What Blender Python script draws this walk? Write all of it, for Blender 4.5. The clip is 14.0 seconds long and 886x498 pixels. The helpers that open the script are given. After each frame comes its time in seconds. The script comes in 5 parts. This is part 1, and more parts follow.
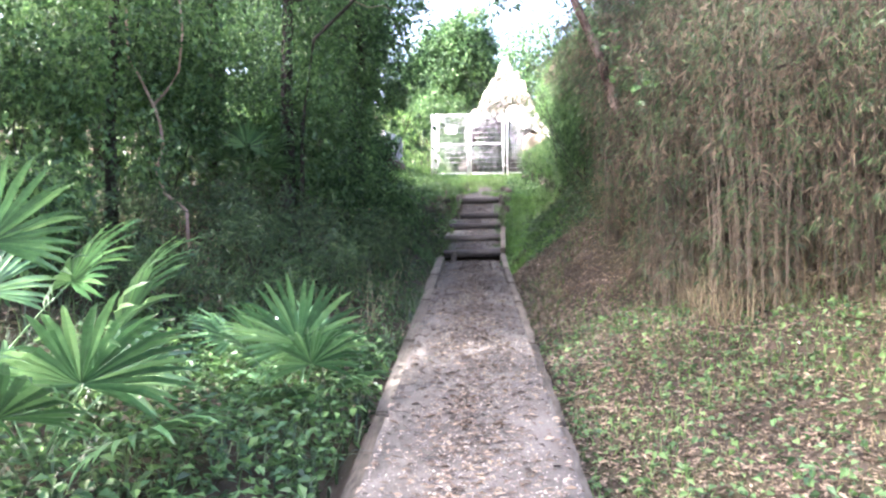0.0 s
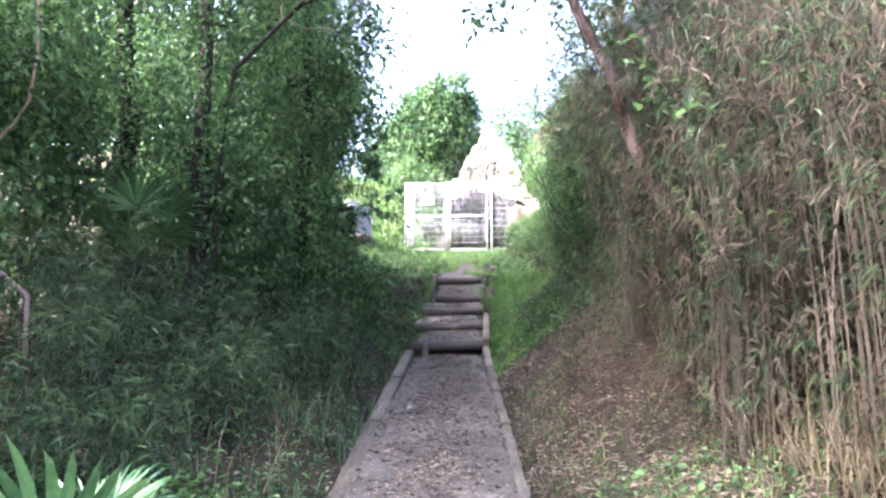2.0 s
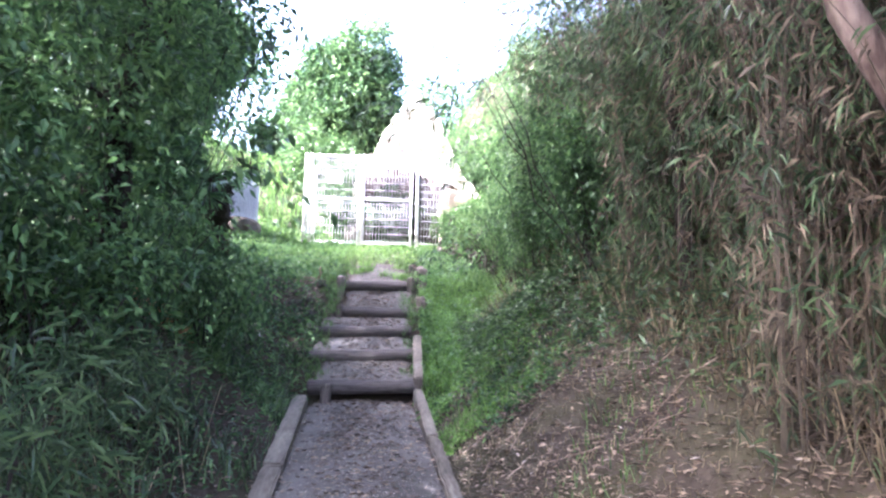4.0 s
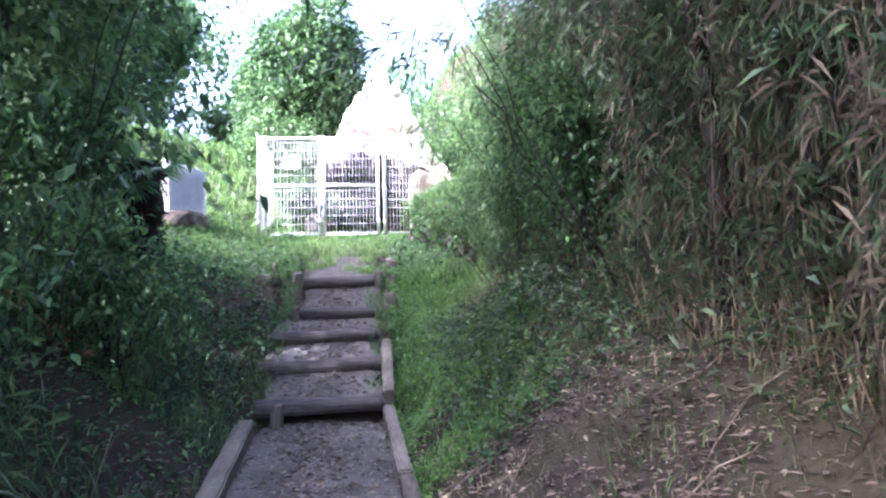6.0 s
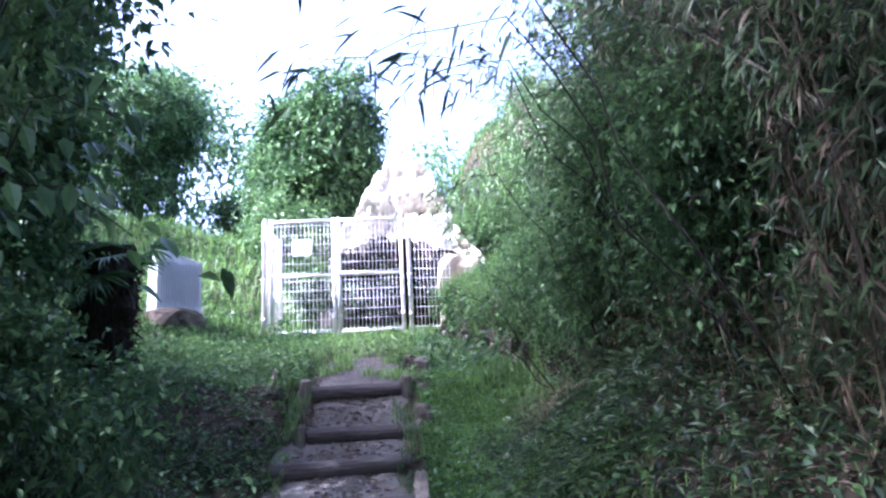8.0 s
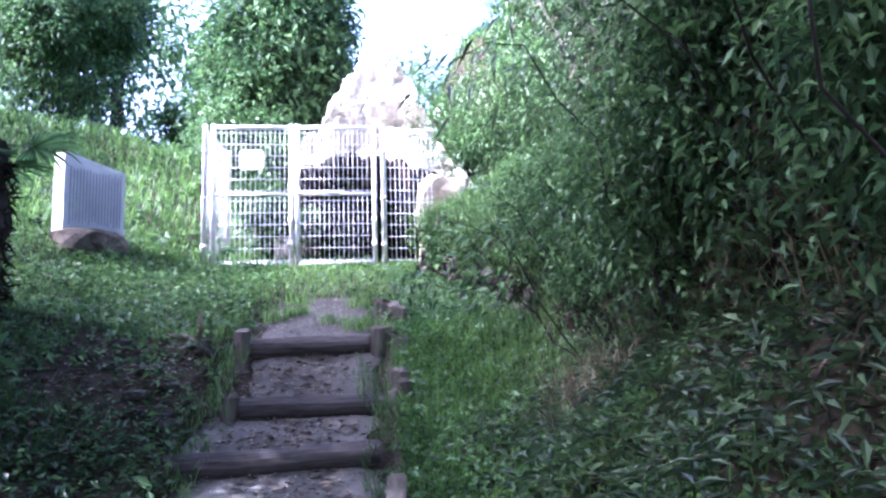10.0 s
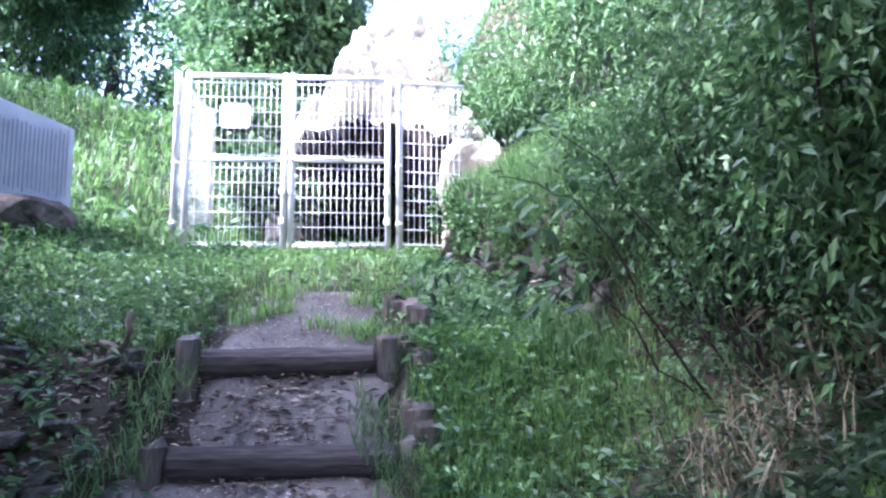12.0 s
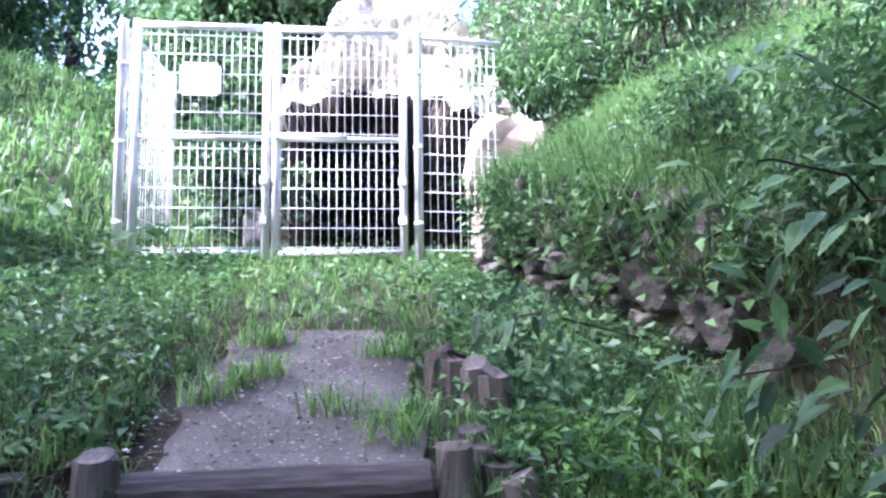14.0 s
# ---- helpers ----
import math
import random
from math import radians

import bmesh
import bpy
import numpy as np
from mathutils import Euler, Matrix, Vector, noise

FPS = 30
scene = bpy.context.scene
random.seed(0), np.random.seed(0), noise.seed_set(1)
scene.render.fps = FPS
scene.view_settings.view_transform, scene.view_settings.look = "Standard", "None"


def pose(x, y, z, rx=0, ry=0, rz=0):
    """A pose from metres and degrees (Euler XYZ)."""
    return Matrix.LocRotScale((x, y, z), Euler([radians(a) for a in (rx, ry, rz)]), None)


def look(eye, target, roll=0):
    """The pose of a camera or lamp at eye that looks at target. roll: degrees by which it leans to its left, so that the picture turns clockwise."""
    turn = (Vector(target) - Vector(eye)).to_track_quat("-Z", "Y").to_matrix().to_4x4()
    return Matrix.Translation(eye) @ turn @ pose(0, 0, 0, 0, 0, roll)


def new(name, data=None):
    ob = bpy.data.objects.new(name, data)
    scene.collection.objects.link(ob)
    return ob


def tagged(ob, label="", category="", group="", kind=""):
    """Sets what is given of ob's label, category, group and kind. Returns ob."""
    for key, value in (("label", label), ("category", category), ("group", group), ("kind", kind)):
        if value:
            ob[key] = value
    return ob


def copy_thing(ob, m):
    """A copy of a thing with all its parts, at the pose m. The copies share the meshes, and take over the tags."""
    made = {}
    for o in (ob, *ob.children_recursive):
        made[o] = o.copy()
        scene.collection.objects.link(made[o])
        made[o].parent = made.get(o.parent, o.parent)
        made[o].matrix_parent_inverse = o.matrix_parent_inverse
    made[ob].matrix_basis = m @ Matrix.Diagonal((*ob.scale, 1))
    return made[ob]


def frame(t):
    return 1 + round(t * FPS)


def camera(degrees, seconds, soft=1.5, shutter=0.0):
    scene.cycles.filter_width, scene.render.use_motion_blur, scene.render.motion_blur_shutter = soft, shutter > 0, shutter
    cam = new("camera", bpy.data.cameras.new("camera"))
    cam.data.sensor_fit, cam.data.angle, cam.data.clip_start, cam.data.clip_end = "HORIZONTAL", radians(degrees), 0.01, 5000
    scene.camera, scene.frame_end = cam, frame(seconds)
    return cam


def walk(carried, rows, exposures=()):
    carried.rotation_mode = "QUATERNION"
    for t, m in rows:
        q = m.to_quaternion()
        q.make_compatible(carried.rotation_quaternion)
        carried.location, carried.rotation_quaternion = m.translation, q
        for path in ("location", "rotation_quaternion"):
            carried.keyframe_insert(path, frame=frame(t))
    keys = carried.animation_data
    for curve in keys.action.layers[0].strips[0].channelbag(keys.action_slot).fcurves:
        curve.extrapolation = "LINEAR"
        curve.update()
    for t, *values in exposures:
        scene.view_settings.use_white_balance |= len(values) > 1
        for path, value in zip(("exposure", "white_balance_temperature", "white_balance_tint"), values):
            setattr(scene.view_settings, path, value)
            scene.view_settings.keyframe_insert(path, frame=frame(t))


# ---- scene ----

cam = camera(63.5, 14.0, soft=2.4)
PATH = [
    (0.0, (0.400, -2.55, 1.08), (0.223, -0.558, 1.120), -0.1),
    (0.5, (0.50, -2.60, 1.065), (0.312, -0.624, 1.316), 0.2),
    (1.0, (0.58, -2.56, 1.085), (0.396, -0.584, 1.331), 0.5),
    (1.2, (0.585, -2.30, 1.10), (0.401, -0.324, 1.346), 0.5),
    (1.5, (0.57, -1.55, 1.13), (0.390, 0.426, 1.382), 0.5),
    (2.0, (0.444, -0.20, 1.30), (0.306, 1.777, 1.560), 0.0),
    (2.5, (0.34, 1.20, 1.44), (0.157, 3.177, 1.655), 0.3),
    (2.7, (0.26, 1.74, 1.51), (0.17, 3.725, 1.690), 0.4),
    (3.0, (0.14, 2.43, 1.61), (0.235, 4.42, 1.765), 1.0),
    (3.2, (0.066, 2.698, 1.644), (0.187, 4.682, 1.868), 1.3),
    (5.3, (0.138, 3.86, 1.762), (0.316, 5.835, 2.022), -0.1),
    (5.5, (0.18, 4.015, 1.76), (0.365, 5.995, 1.978), -0.3),
    (6.0, (0.224, 4.404, 1.841), (0.421, 6.381, 2.063), -1.7),
    (6.5, (0.163, 4.782, 1.901), (0.378, 6.741, 2.242), -2.3),
    (7.0, (0.231, 5.16, 1.96), (0.398, 7.101, 2.411), -3.7),
    (7.5, (0.147, 5.573, 2.001), (0.298, 7.511, 2.468), -3.5),
    (8.0, (0.199, 5.984, 2.044), (0.344, 7.92, 2.526), -3.3),
    (8.5, (0.086, 6.365, 2.089), (0.231, 8.309, 2.537), -2.3),
    (9.0, (0.135, 6.789, 2.141), (0.371, 8.74, 2.515), -2.4),
    (9.2, (0.125, 6.958, 2.179), (0.354, 8.916, 2.519), -2.1),
    (11.3, (0.365, 8.485, 2.407), (0.581, 10.455, 2.679), -1.5),
    (11.5, (0.307, 8.657, 2.402), (0.516, 10.627, 2.678), -1.4),
    (12.0, (0.243, 9.061, 2.453), (0.426, 11.034, 2.721), -0.5),
    (12.5, (0.218, 9.467, 2.507), (0.378, 11.445, 2.761), -0.6),
    (13.0, (0.114, 9.85, 2.554), (0.293, 11.828, 2.788), 0.3),
    (13.5, (0.184, 10.242, 2.702), (0.409, 12.216, 2.933), -1.2),
    (14.0, (0.047, 10.491, 2.79), (0.279, 12.465, 3.015), -0.8),
]
EXPOSURES = [(0.0, 4.08, 5800, 24), (0.6, 4.05, 5780, 25), (1.5, 4.05, 5700, 24), (2.2, 4.25, 5650, 26), (3.0, 4.48, 5550, 28), (5.5, 4.15, 5320, 32), (7.0, 3.58, 5080, 30), (9.0, 3.3, 4900, 35), (11.5, 3.6, 4850, 33), (14.0, 3.36, 4900, 30)]
walk(cam, [(t, look(eye, target, roll)) for t, eye, target, roll in PATH], EXPOSURES)

# ---- light ----
SUN_FROM = Vector((-0.75, -0.20, 0.72)).normalized()
world = bpy.data.worlds.new("sky")
scene.world = world
world.use_nodes = True
wn = world.node_tree.nodes
sky = wn.new("ShaderNodeTexSky")
sky.sky_type = "NISHITA"
sky.sun_disc = False
sky.sun_elevation = math.asin(SUN_FROM.z)
sky.sun_rotation = math.atan2(SUN_FROM.x, SUN_FROM.y)
sky.dust_density, sky.ozone_density = 9.0, 0.2
wn["Background"].inputs["Strength"].default_value = 0.15
world.node_tree.links.new(sky.outputs[0], wn["Background"].inputs["Color"])
sun = new("sun", bpy.data.lights.new("sun", "SUN"))
sun.data.energy, sun.data.angle, sun.data.color = 3.0, radians(0.6), (1.0, 0.95, 0.86)
sun.matrix_world = look(SUN_FROM * 60, (0, 8, 0))


# ---- materials ----
def material(name, stops, scale=8.0, rough=0.8, bump=0.3, detail_scale=60.0, spec=0.3, island=0.0, piece=0.0,
             translucent=0.0, metal=0.0, stretch=(1, 1, 1), bump_distance=0.01):
    """A surface of two noises (stains and grain), with the colours of stops, relief and, if asked, variation by island or by piece."""
    m = bpy.data.materials.new(name)
    m.use_nodes = True
    n, l = m.node_tree.nodes, m.node_tree.links
    b = n["Principled BSDF"]
    co = n.new("ShaderNodeTexCoord")
    mp = n.new("ShaderNodeMapping")
    mp.inputs["Scale"].default_value = stretch
    l.new(co.outputs["Object"], mp.inputs[0])
    big, fine = n.new("ShaderNodeTexNoise"), n.new("ShaderNodeTexNoise")
    big.inputs["Scale"].default_value, big.inputs["Detail"].default_value = scale, 6
    fine.inputs["Scale"].default_value, fine.inputs["Detail"].default_value = detail_scale, 4
    l.new(mp.outputs[0], big.inputs[0]), l.new(mp.outputs[0], fine.inputs[0])
    mix = n.new("ShaderNodeMath")
    mix.operation = "MULTIPLY_ADD"
    l.new(fine.outputs[0], mix.inputs[0])
    mix.inputs[1].default_value = 0.6
    shift = n.new("ShaderNodeMath")
    shift.operation = "SUBTRACT"
    l.new(big.outputs[0], shift.inputs[0])
    shift.inputs[1].default_value = 0.3
    l.new(shift.outputs[0], mix.inputs[2])
    source = mix.outputs[0]
    if island or piece:
        rnd = n.new("ShaderNodeNewGeometry") if island else n.new("ShaderNodeObjectInfo")
        add = n.new("ShaderNodeMath")
        add.operation = "MULTIPLY_ADD"
        l.new(rnd.outputs["Random Per Island" if island else "Random"], add.inputs[0])
        add.inputs[1].default_value = island or piece
        low = n.new("ShaderNodeMath")
        low.operation = "SUBTRACT"
        l.new(source, low.inputs[0])
        low.inputs[1].default_value = (island or piece) / 2
        l.new(low.outputs[0], add.inputs[2])
        source = add.outputs[0]
    ramp = n.new("ShaderNodeValToRGB")
    e = ramp.color_ramp.elements
    for i, (at, rgb) in enumerate(stops):
        el = e[i] if i < 2 else e.new(at)
        el.position, el.color = at, (*rgb, 1)
    l.new(source, ramp.inputs[0])
    l.new(ramp.outputs[0], b.inputs["Base Color"])
    b.inputs["Roughness"].default_value, b.inputs["Metallic"].default_value = rough, metal
    b.inputs["Specular IOR Level"].default_value = spec
    if bump:
        bp = n.new("ShaderNodeBump")
        bp.inputs["Strength"].default_value, bp.inputs["Distance"].default_value = bump, bump_distance
        l.new(mix.outputs[0], bp.inputs["Height"])
        l.new(bp.outputs[0], b.inputs["Normal"])
    if translucent:
        tr, sh = n.new("ShaderNodeBsdfTranslucent"), n.new("ShaderNodeMixShader")
        l.new(ramp.outputs[0], tr.inputs[0])
        sh.inputs[0].default_value = translucent
        l.new(b.outputs[0], sh.inputs[1]), l.new(tr.outputs[0], sh.inputs[2])
        l.new(sh.outputs[0], n["Material Output"].inputs["Surface"])
    return m


def leafy(name, dark, mid, light, rough=0.45, translucent=0.35, spec=0.4, spread=0.9):
    return material(name, [(0.05, dark), (0.45, mid), (0.95, light)], 1.5, rough, 0, 30, spec, island=spread, translucent=translucent)


M_SOIL = material("soil", [(0.15, (0.016, 0.013, 0.01)), (0.45, (0.042, 0.034, 0.025)), (0.6, (0.036, 0.034, 0.018)), (0.85, (0.07, 0.056, 0.04))], 1.6, 0.95, 0.6, 45, 0.1, bump_distance=0.03)
M_PATH = material("gravel_path", [(0.15, (0.037, 0.034, 0.029)), (0.45, (0.082, 0.076, 0.066)), (0.85, (0.175, 0.165, 0.146))], 2.2, 0.95, 0.7, 120, 0.15, bump_distance=0.015)
M_TIMBER = material("weathered_timber", [(0.2, (0.04, 0.034, 0.027)), (0.5, (0.10, 0.088, 0.068)), (0.85, (0.19, 0.168, 0.132))], 6, 0.9, 0.6, 50, 0.15, piece=0.25, stretch=(1, 0.15, 1))
M_LOG = material("dark_log", [(0.2, (0.018, 0.016, 0.015)), (0.5, (0.052, 0.046, 0.042)), (0.85, (0.12, 0.108, 0.098))], 8, 0.9, 0.7, 70, 0.2, piece=0.2, stretch=(0.15, 1, 1))
M_STAKE = material("stake_wood", [(0.2, (0.036, 0.031, 0.027)), (0.5, (0.09, 0.077, 0.066)), (0.85, (0.19, 0.167, 0.145))], 8, 0.9, 0.7, 70, 0.2, piece=0.3, stretch=(1, 1, 0.15))
M_STEEL = material("galvanised_steel", [(0.2, (0.60, 0.58, 0.60)), (0.8, (0.78, 0.76, 0.78))], 5, 0.55, 0.05, 90, 0.4, metal=0.05)
M_SIGN = material("white_sign", [(0.2, (0.78, 0.78, 0.78)), (0.8, (0.84, 0.84, 0.83))], 4, 0.4, 0.02, 60, 0.4)
M_DARKROCK = material("dark_rock", [(0.2, (0.03, 0.025, 0.02)), (0.5, (0.075, 0.063, 0.05)), (0.85, (0.14, 0.12, 0.10))], 5, 0.95, 0.8, 30, 0.1, bump_distance=0.02)
# Brown rock, coloured darker than M_ROCK to hold the cave's shade.
M_CAVE = material("shaded_cave_rock", [(0.2, (0.032, 0.025, 0.02)), (0.5, (0.09, 0.07, 0.055)), (0.85, (0.18, 0.145, 0.118))], 2.5, 0.95, 0.8, 20, 0.1, bump_distance=0.04)
M_STONE = material("monument_stone", [(0.2, (0.34, 0.34, 0.36)), (0.8, (0.50, 0.50, 0.52))], 6, 0.6, 0.1, 140, 0.4)
M_ENGRAVED = material("engraved_lines", [(0.2, (0.24, 0.24, 0.26)), (0.8, (0.32, 0.32, 0.34))], 6, 0.8, 0.1, 140, 0.2)
M_ROCK = material("sandstone", [(0.15, (0.36, 0.32, 0.27)), (0.4, (0.56, 0.52, 0.46)), (0.85, (0.70, 0.66, 0.60))], 1.8, 0.95, 0.8, 18, 0.15, bump_distance=0.05)
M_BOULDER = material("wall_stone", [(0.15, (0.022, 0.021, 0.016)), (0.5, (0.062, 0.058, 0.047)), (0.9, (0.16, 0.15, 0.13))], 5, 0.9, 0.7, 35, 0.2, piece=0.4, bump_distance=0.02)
M_BARK = material("bark", [(0.2, (0.010, 0.009, 0.008)), (0.5, (0.028, 0.024, 0.021)), (0.85, (0.07, 0.06, 0.053))], 5, 0.95, 0.8, 30, 0.1, stretch=(1, 1, 0.2), bump_distance=0.02)
M_REDBARK = material("reddish_bark", [(0.3, (0.02, 0.014, 0.012)), (0.5, (0.07, 0.05, 0.042)), (0.75, (0.22, 0.175, 0.15))], 5, 0.95, 0.8, 25, 0.1, stretch=(1, 1, 0.3), bump_distance=0.02)
M_FIBRE = material("palm_fibre", [(0.2, (0.010, 0.009, 0.008)), (0.5, (0.028, 0.024, 0.02)), (0.85, (0.07, 0.06, 0.05))], 5, 1.0, 0.9, 60, 0.05, stretch=(1, 1, 0.1), bump_distance=0.03)
M_TWIG = material("bare_twig", [(0.2, (0.12, 0.09, 0.07)), (0.8, (0.30, 0.24, 0.19))], 6, 0.9, 0.4, 40, 0.1)
M_VINE = material("twisted_vine", [(0.2, (0.22, 0.14, 0.11)), (0.8, (0.42, 0.31, 0.26))], 6, 0.9, 0.4, 40, 0.1)
M_DARKLEAF = leafy("evergreen_leaf", (0.022, 0.048, 0.02), (0.05, 0.11, 0.04), (0.12, 0.215, 0.07), rough=0.55, spec=0.3)
M_LEAF = leafy("green_leaf", (0.022, 0.052, 0.018), (0.055, 0.12, 0.038), (0.13, 0.23, 0.07))
M_BRIGHTLEAF = leafy("bright_leaf", (0.06, 0.14, 0.025), (0.12, 0.25, 0.045), (0.22, 0.38, 0.08), translucent=0.45)
M_BAMBOOLEAF = leafy("bamboo_leaf", (0.014, 0.031, 0.013), (0.036, 0.072, 0.027), (0.098, 0.152, 0.06), translucent=0.28)
M_DRYLEAF = leafy("dry_bamboo_leaf", (0.028, 0.022, 0.014), (0.068, 0.054, 0.035), (0.175, 0.142, 0.095), rough=0.75, translucent=0.22)
M_CULM = leafy("bamboo_culm", (0.02, 0.016, 0.011), (0.048, 0.038, 0.025), (0.13, 0.102, 0.067), rough=0.6, translucent=0.0)
M_HERB = leafy("herb_leaf", (0.04, 0.095, 0.035), (0.085, 0.175, 0.065), (0.17, 0.29, 0.115), translucent=0.4)
M_PALM = leafy("palm_blade", (0.03, 0.075, 0.03), (0.07, 0.16, 0.06), (0.15, 0.27, 0.10), rough=0.35, translucent=0.3, spec=0.5)
M_GRASS = leafy("grass_blade", (0.028, 0.06, 0.018), (0.07, 0.14, 0.04), (0.16, 0.26, 0.08), rough=0.5, translucent=0.4)
# Grass lightened beyond M_GRASS so the bank holds open-sky brightness in its colour.
M_BRIGHTGRASS = leafy("bright_grass_blade", (0.045, 0.10, 0.02), (0.11, 0.22, 0.045), (0.21, 0.36, 0.09), rough=0.5, translucent=0.45)
M_DRYGRASS = leafy("dry_grass", (0.06, 0.05, 0.03), (0.14, 0.115, 0.066), (0.29, 0.245, 0.15), rough=0.7, translucent=0.3)
M_LITTER = leafy("leaf_litter", (0.03, 0.022, 0.015), (0.09, 0.066, 0.045), (0.27, 0.21, 0.15), rough=0.8, translucent=0.1)
M_CHIP = leafy("pale_chip", (0.07, 0.06, 0.05), (0.17, 0.145, 0.122), (0.36, 0.32, 0.28), rough=0.85, translucent=0.0)

rng = np.random.default_rng(7)


# ---- mesh helpers ----
def mesh_data(name, verts, faces, mat, smooth=False):
    """A mesh from vertices and faces of one size each, given as arrays."""
    verts, faces = np.asarray(verts, np.float32), np.asarray(faces, np.int32)
    me = bpy.data.meshes.new(name)
    k = faces.shape[1]
    me.vertices.add(len(verts)), me.loops.add(faces.size), me.polygons.add(len(faces))
    me.vertices.foreach_set("co", verts.ravel())
    me.loops.foreach_set("vertex_index", faces.ravel())
    me.polygons.foreach_set("loop_start", np.arange(0, faces.size, k, dtype=np.int32))
    me.polygons.foreach_set("use_smooth", np.full(len(faces), smooth))
    me.update(calc_edges=True)
    me.materials.append(mat)
    return me


def empty(name, x, y, z, **tags):
    ob = new(name)
    ob.empty_display_size = 0.2
    ob.location = (x, y, z)
    return tagged(ob, **tags)


def piece_of(name, me, parent, label=""):
    """A mesh object under its thing, in the thing's own coordinates."""
    ob = new(name, me)
    ob.parent = parent
    return tagged(ob, label)


def part(name, bm, mat, parent, label="", smooth=False):
    me = bpy.data.meshes.new(name)
    for f in bm.faces:
        f.smooth = smooth
    bm.to_mesh(me)
    bm.free()
    me.materials.append(mat)
    return piece_of(name, me, parent, label)


def unit(v):
    return v / np.maximum(np.linalg.norm(v, axis=-1, keepdims=True), 1e-9)


def leaf_arrays(P, D, N, L, W, droop=0.15, fine=False):
    """Leaves from points, directions, upper sides, lengths and widths: folded along the rib and bent down towards the tip."""
    P, D, N = np.asarray(P, float), unit(D), np.asarray(N, float)
    S = unit(np.cross(D, N))
    U = unit(np.cross(S, D))
    L, W = np.asarray(L, float)[:, None], np.asarray(W, float)[:, None]
    down = np.array([0, 0, -1.0])
    n = len(P)
    if fine:
        a, c = P + D * L * 0.35, P + D * L * 0.7 + down * L * droop * 0.4
        tip = P + D * L + down * L * droop
        v = np.stack([P, a + S * W * 0.5 + U * W * 0.12, a - S * W * 0.5 + U * W * 0.12, c + S * W * 0.36 + U * W * 0.08,
                      c - S * W * 0.36 + U * W * 0.08, tip, a, c], 1).reshape(-1, 3)
        f = np.array([[0, 1, 6], [0, 6, 2], [1, 3, 7], [1, 7, 6], [6, 7, 4], [6, 4, 2], [3, 5, 7], [7, 5, 4]])
        k = 8
    else:
        a = P + D * L * 0.45
        v = np.stack([P, a + S * W * 0.5 + U * W * 0.15, P + D * L + down * L * droop, a - S * W * 0.5 + U * W * 0.15], 1).reshape(-1, 3)
        f, k = np.array([[0, 1, 2], [0, 2, 3]]), 4
    return v, (f[None] + (np.arange(n) * k)[:, None, None]).reshape(-1, 3)


def blade_arrays(P, D, H, W, bend):
    """Grass blades and strips: rooted at P, leaning along D (level), H high, bent over by bend."""
    n = len(P)
    up = np.array([0, 0, 1.0])
    S = unit(np.stack([-D[:, 1], D[:, 0], np.zeros(n)], 1))
    H, W, bend = [np.asarray(a, float)[:, None] for a in (H, W, bend)]
    m, t = P + up * H * 0.6 + D * H * bend * 0.35, P + up * H * (1 - 0.35 * bend) + D * H * bend
    v = np.stack([P - S * W * 0.5, P + S * W * 0.5, m + S * W * 0.4, m - S * W * 0.4, t], 1).reshape(-1, 3)
    f = np.array([[0, 1, 2], [0, 2, 3], [3, 2, 4]])
    return v, (f[None] + (np.arange(n) * 5)[:, None, None]).reshape(-1, 3)


def tube_arrays(points, radii, sides=6):
    """One tapered tube along points."""
    pts = np.asarray(points, float)
    tang = unit(np.gradient(pts, axis=0))
    ref = np.where(np.abs(tang[:, 2:3]) > 0.9, [[1.0, 0, 0]], [[0, 0, 1.0]])
    a = unit(np.cross(tang, ref))
    b = np.cross(tang, a)
    ang = np.linspace(0, 2 * np.pi, sides, endpoint=False)
    r = np.asarray(radii, float)[:, None, None]
    v = (pts[:, None] + r * (np.cos(ang)[None, :, None] * a[:, None] + np.sin(ang)[None, :, None] * b[:, None])).reshape(-1, 3)
    f = []
    for i in range(len(pts) - 1):
        for j in range(sides):
            k = (j + 1) % sides
            f += [(i * sides + j, i * sides + k, (i + 1) * sides + k), (i * sides + j, (i + 1) * sides + k, (i + 1) * sides + j)]
    for j in range(1, sides - 1):
        f += [(0, j + 1, j), ((len(pts) - 1) * sides, (len(pts) - 1) * sides + j, (len(pts) - 1) * sides + j + 1)]
    return v, np.array(f)


def merged(pieces):
    vs, fs, off = [], [], 0
    for v, f in pieces:
        vs.append(v), fs.append(f + off)
        off += len(v)
    return np.concatenate(vs), np.concatenate(fs)


def rough_line(a, b, n, jitter, sag=0.0):
    a, b = np.array(a, float), np.array(b, float)
    t = np.linspace(0, 1, n)[:, None]
    p = a + (b - a) * t + rng.normal(0, jitter, (n, 3)) * np.sin(np.pi * t)
    p[:, 2] -= sag * np.sin(np.pi * t[:, 0])
    return p


# ---- ground ----
def ramp_of(y, pairs):
    return np.interp(y, [p[0] for p in pairs], [p[1] for p in pairs])


def path_x(y):
    return ramp_of(y, [(-20, 1.2), (10.3, -0.215), (12.4, -0.17), (15, -0.12), (40, -0.1)])


def path_z(y):
    return ramp_of(y, [(-60, -3.0), (-6, -1.0), (2.15, 0.02), (10.2, 1.10), (10.35, 1.27), (12.4, 2.42), (15, 3.2), (16, 3.42), (19, 5.2), (24, 6.2), (60, 8.0), (400, 9.0)])


def smooth_step(a, b, x):
    t = np.clip((x - a) / (b - a), 0, 1)
    return t * t * (3 - 2 * t)


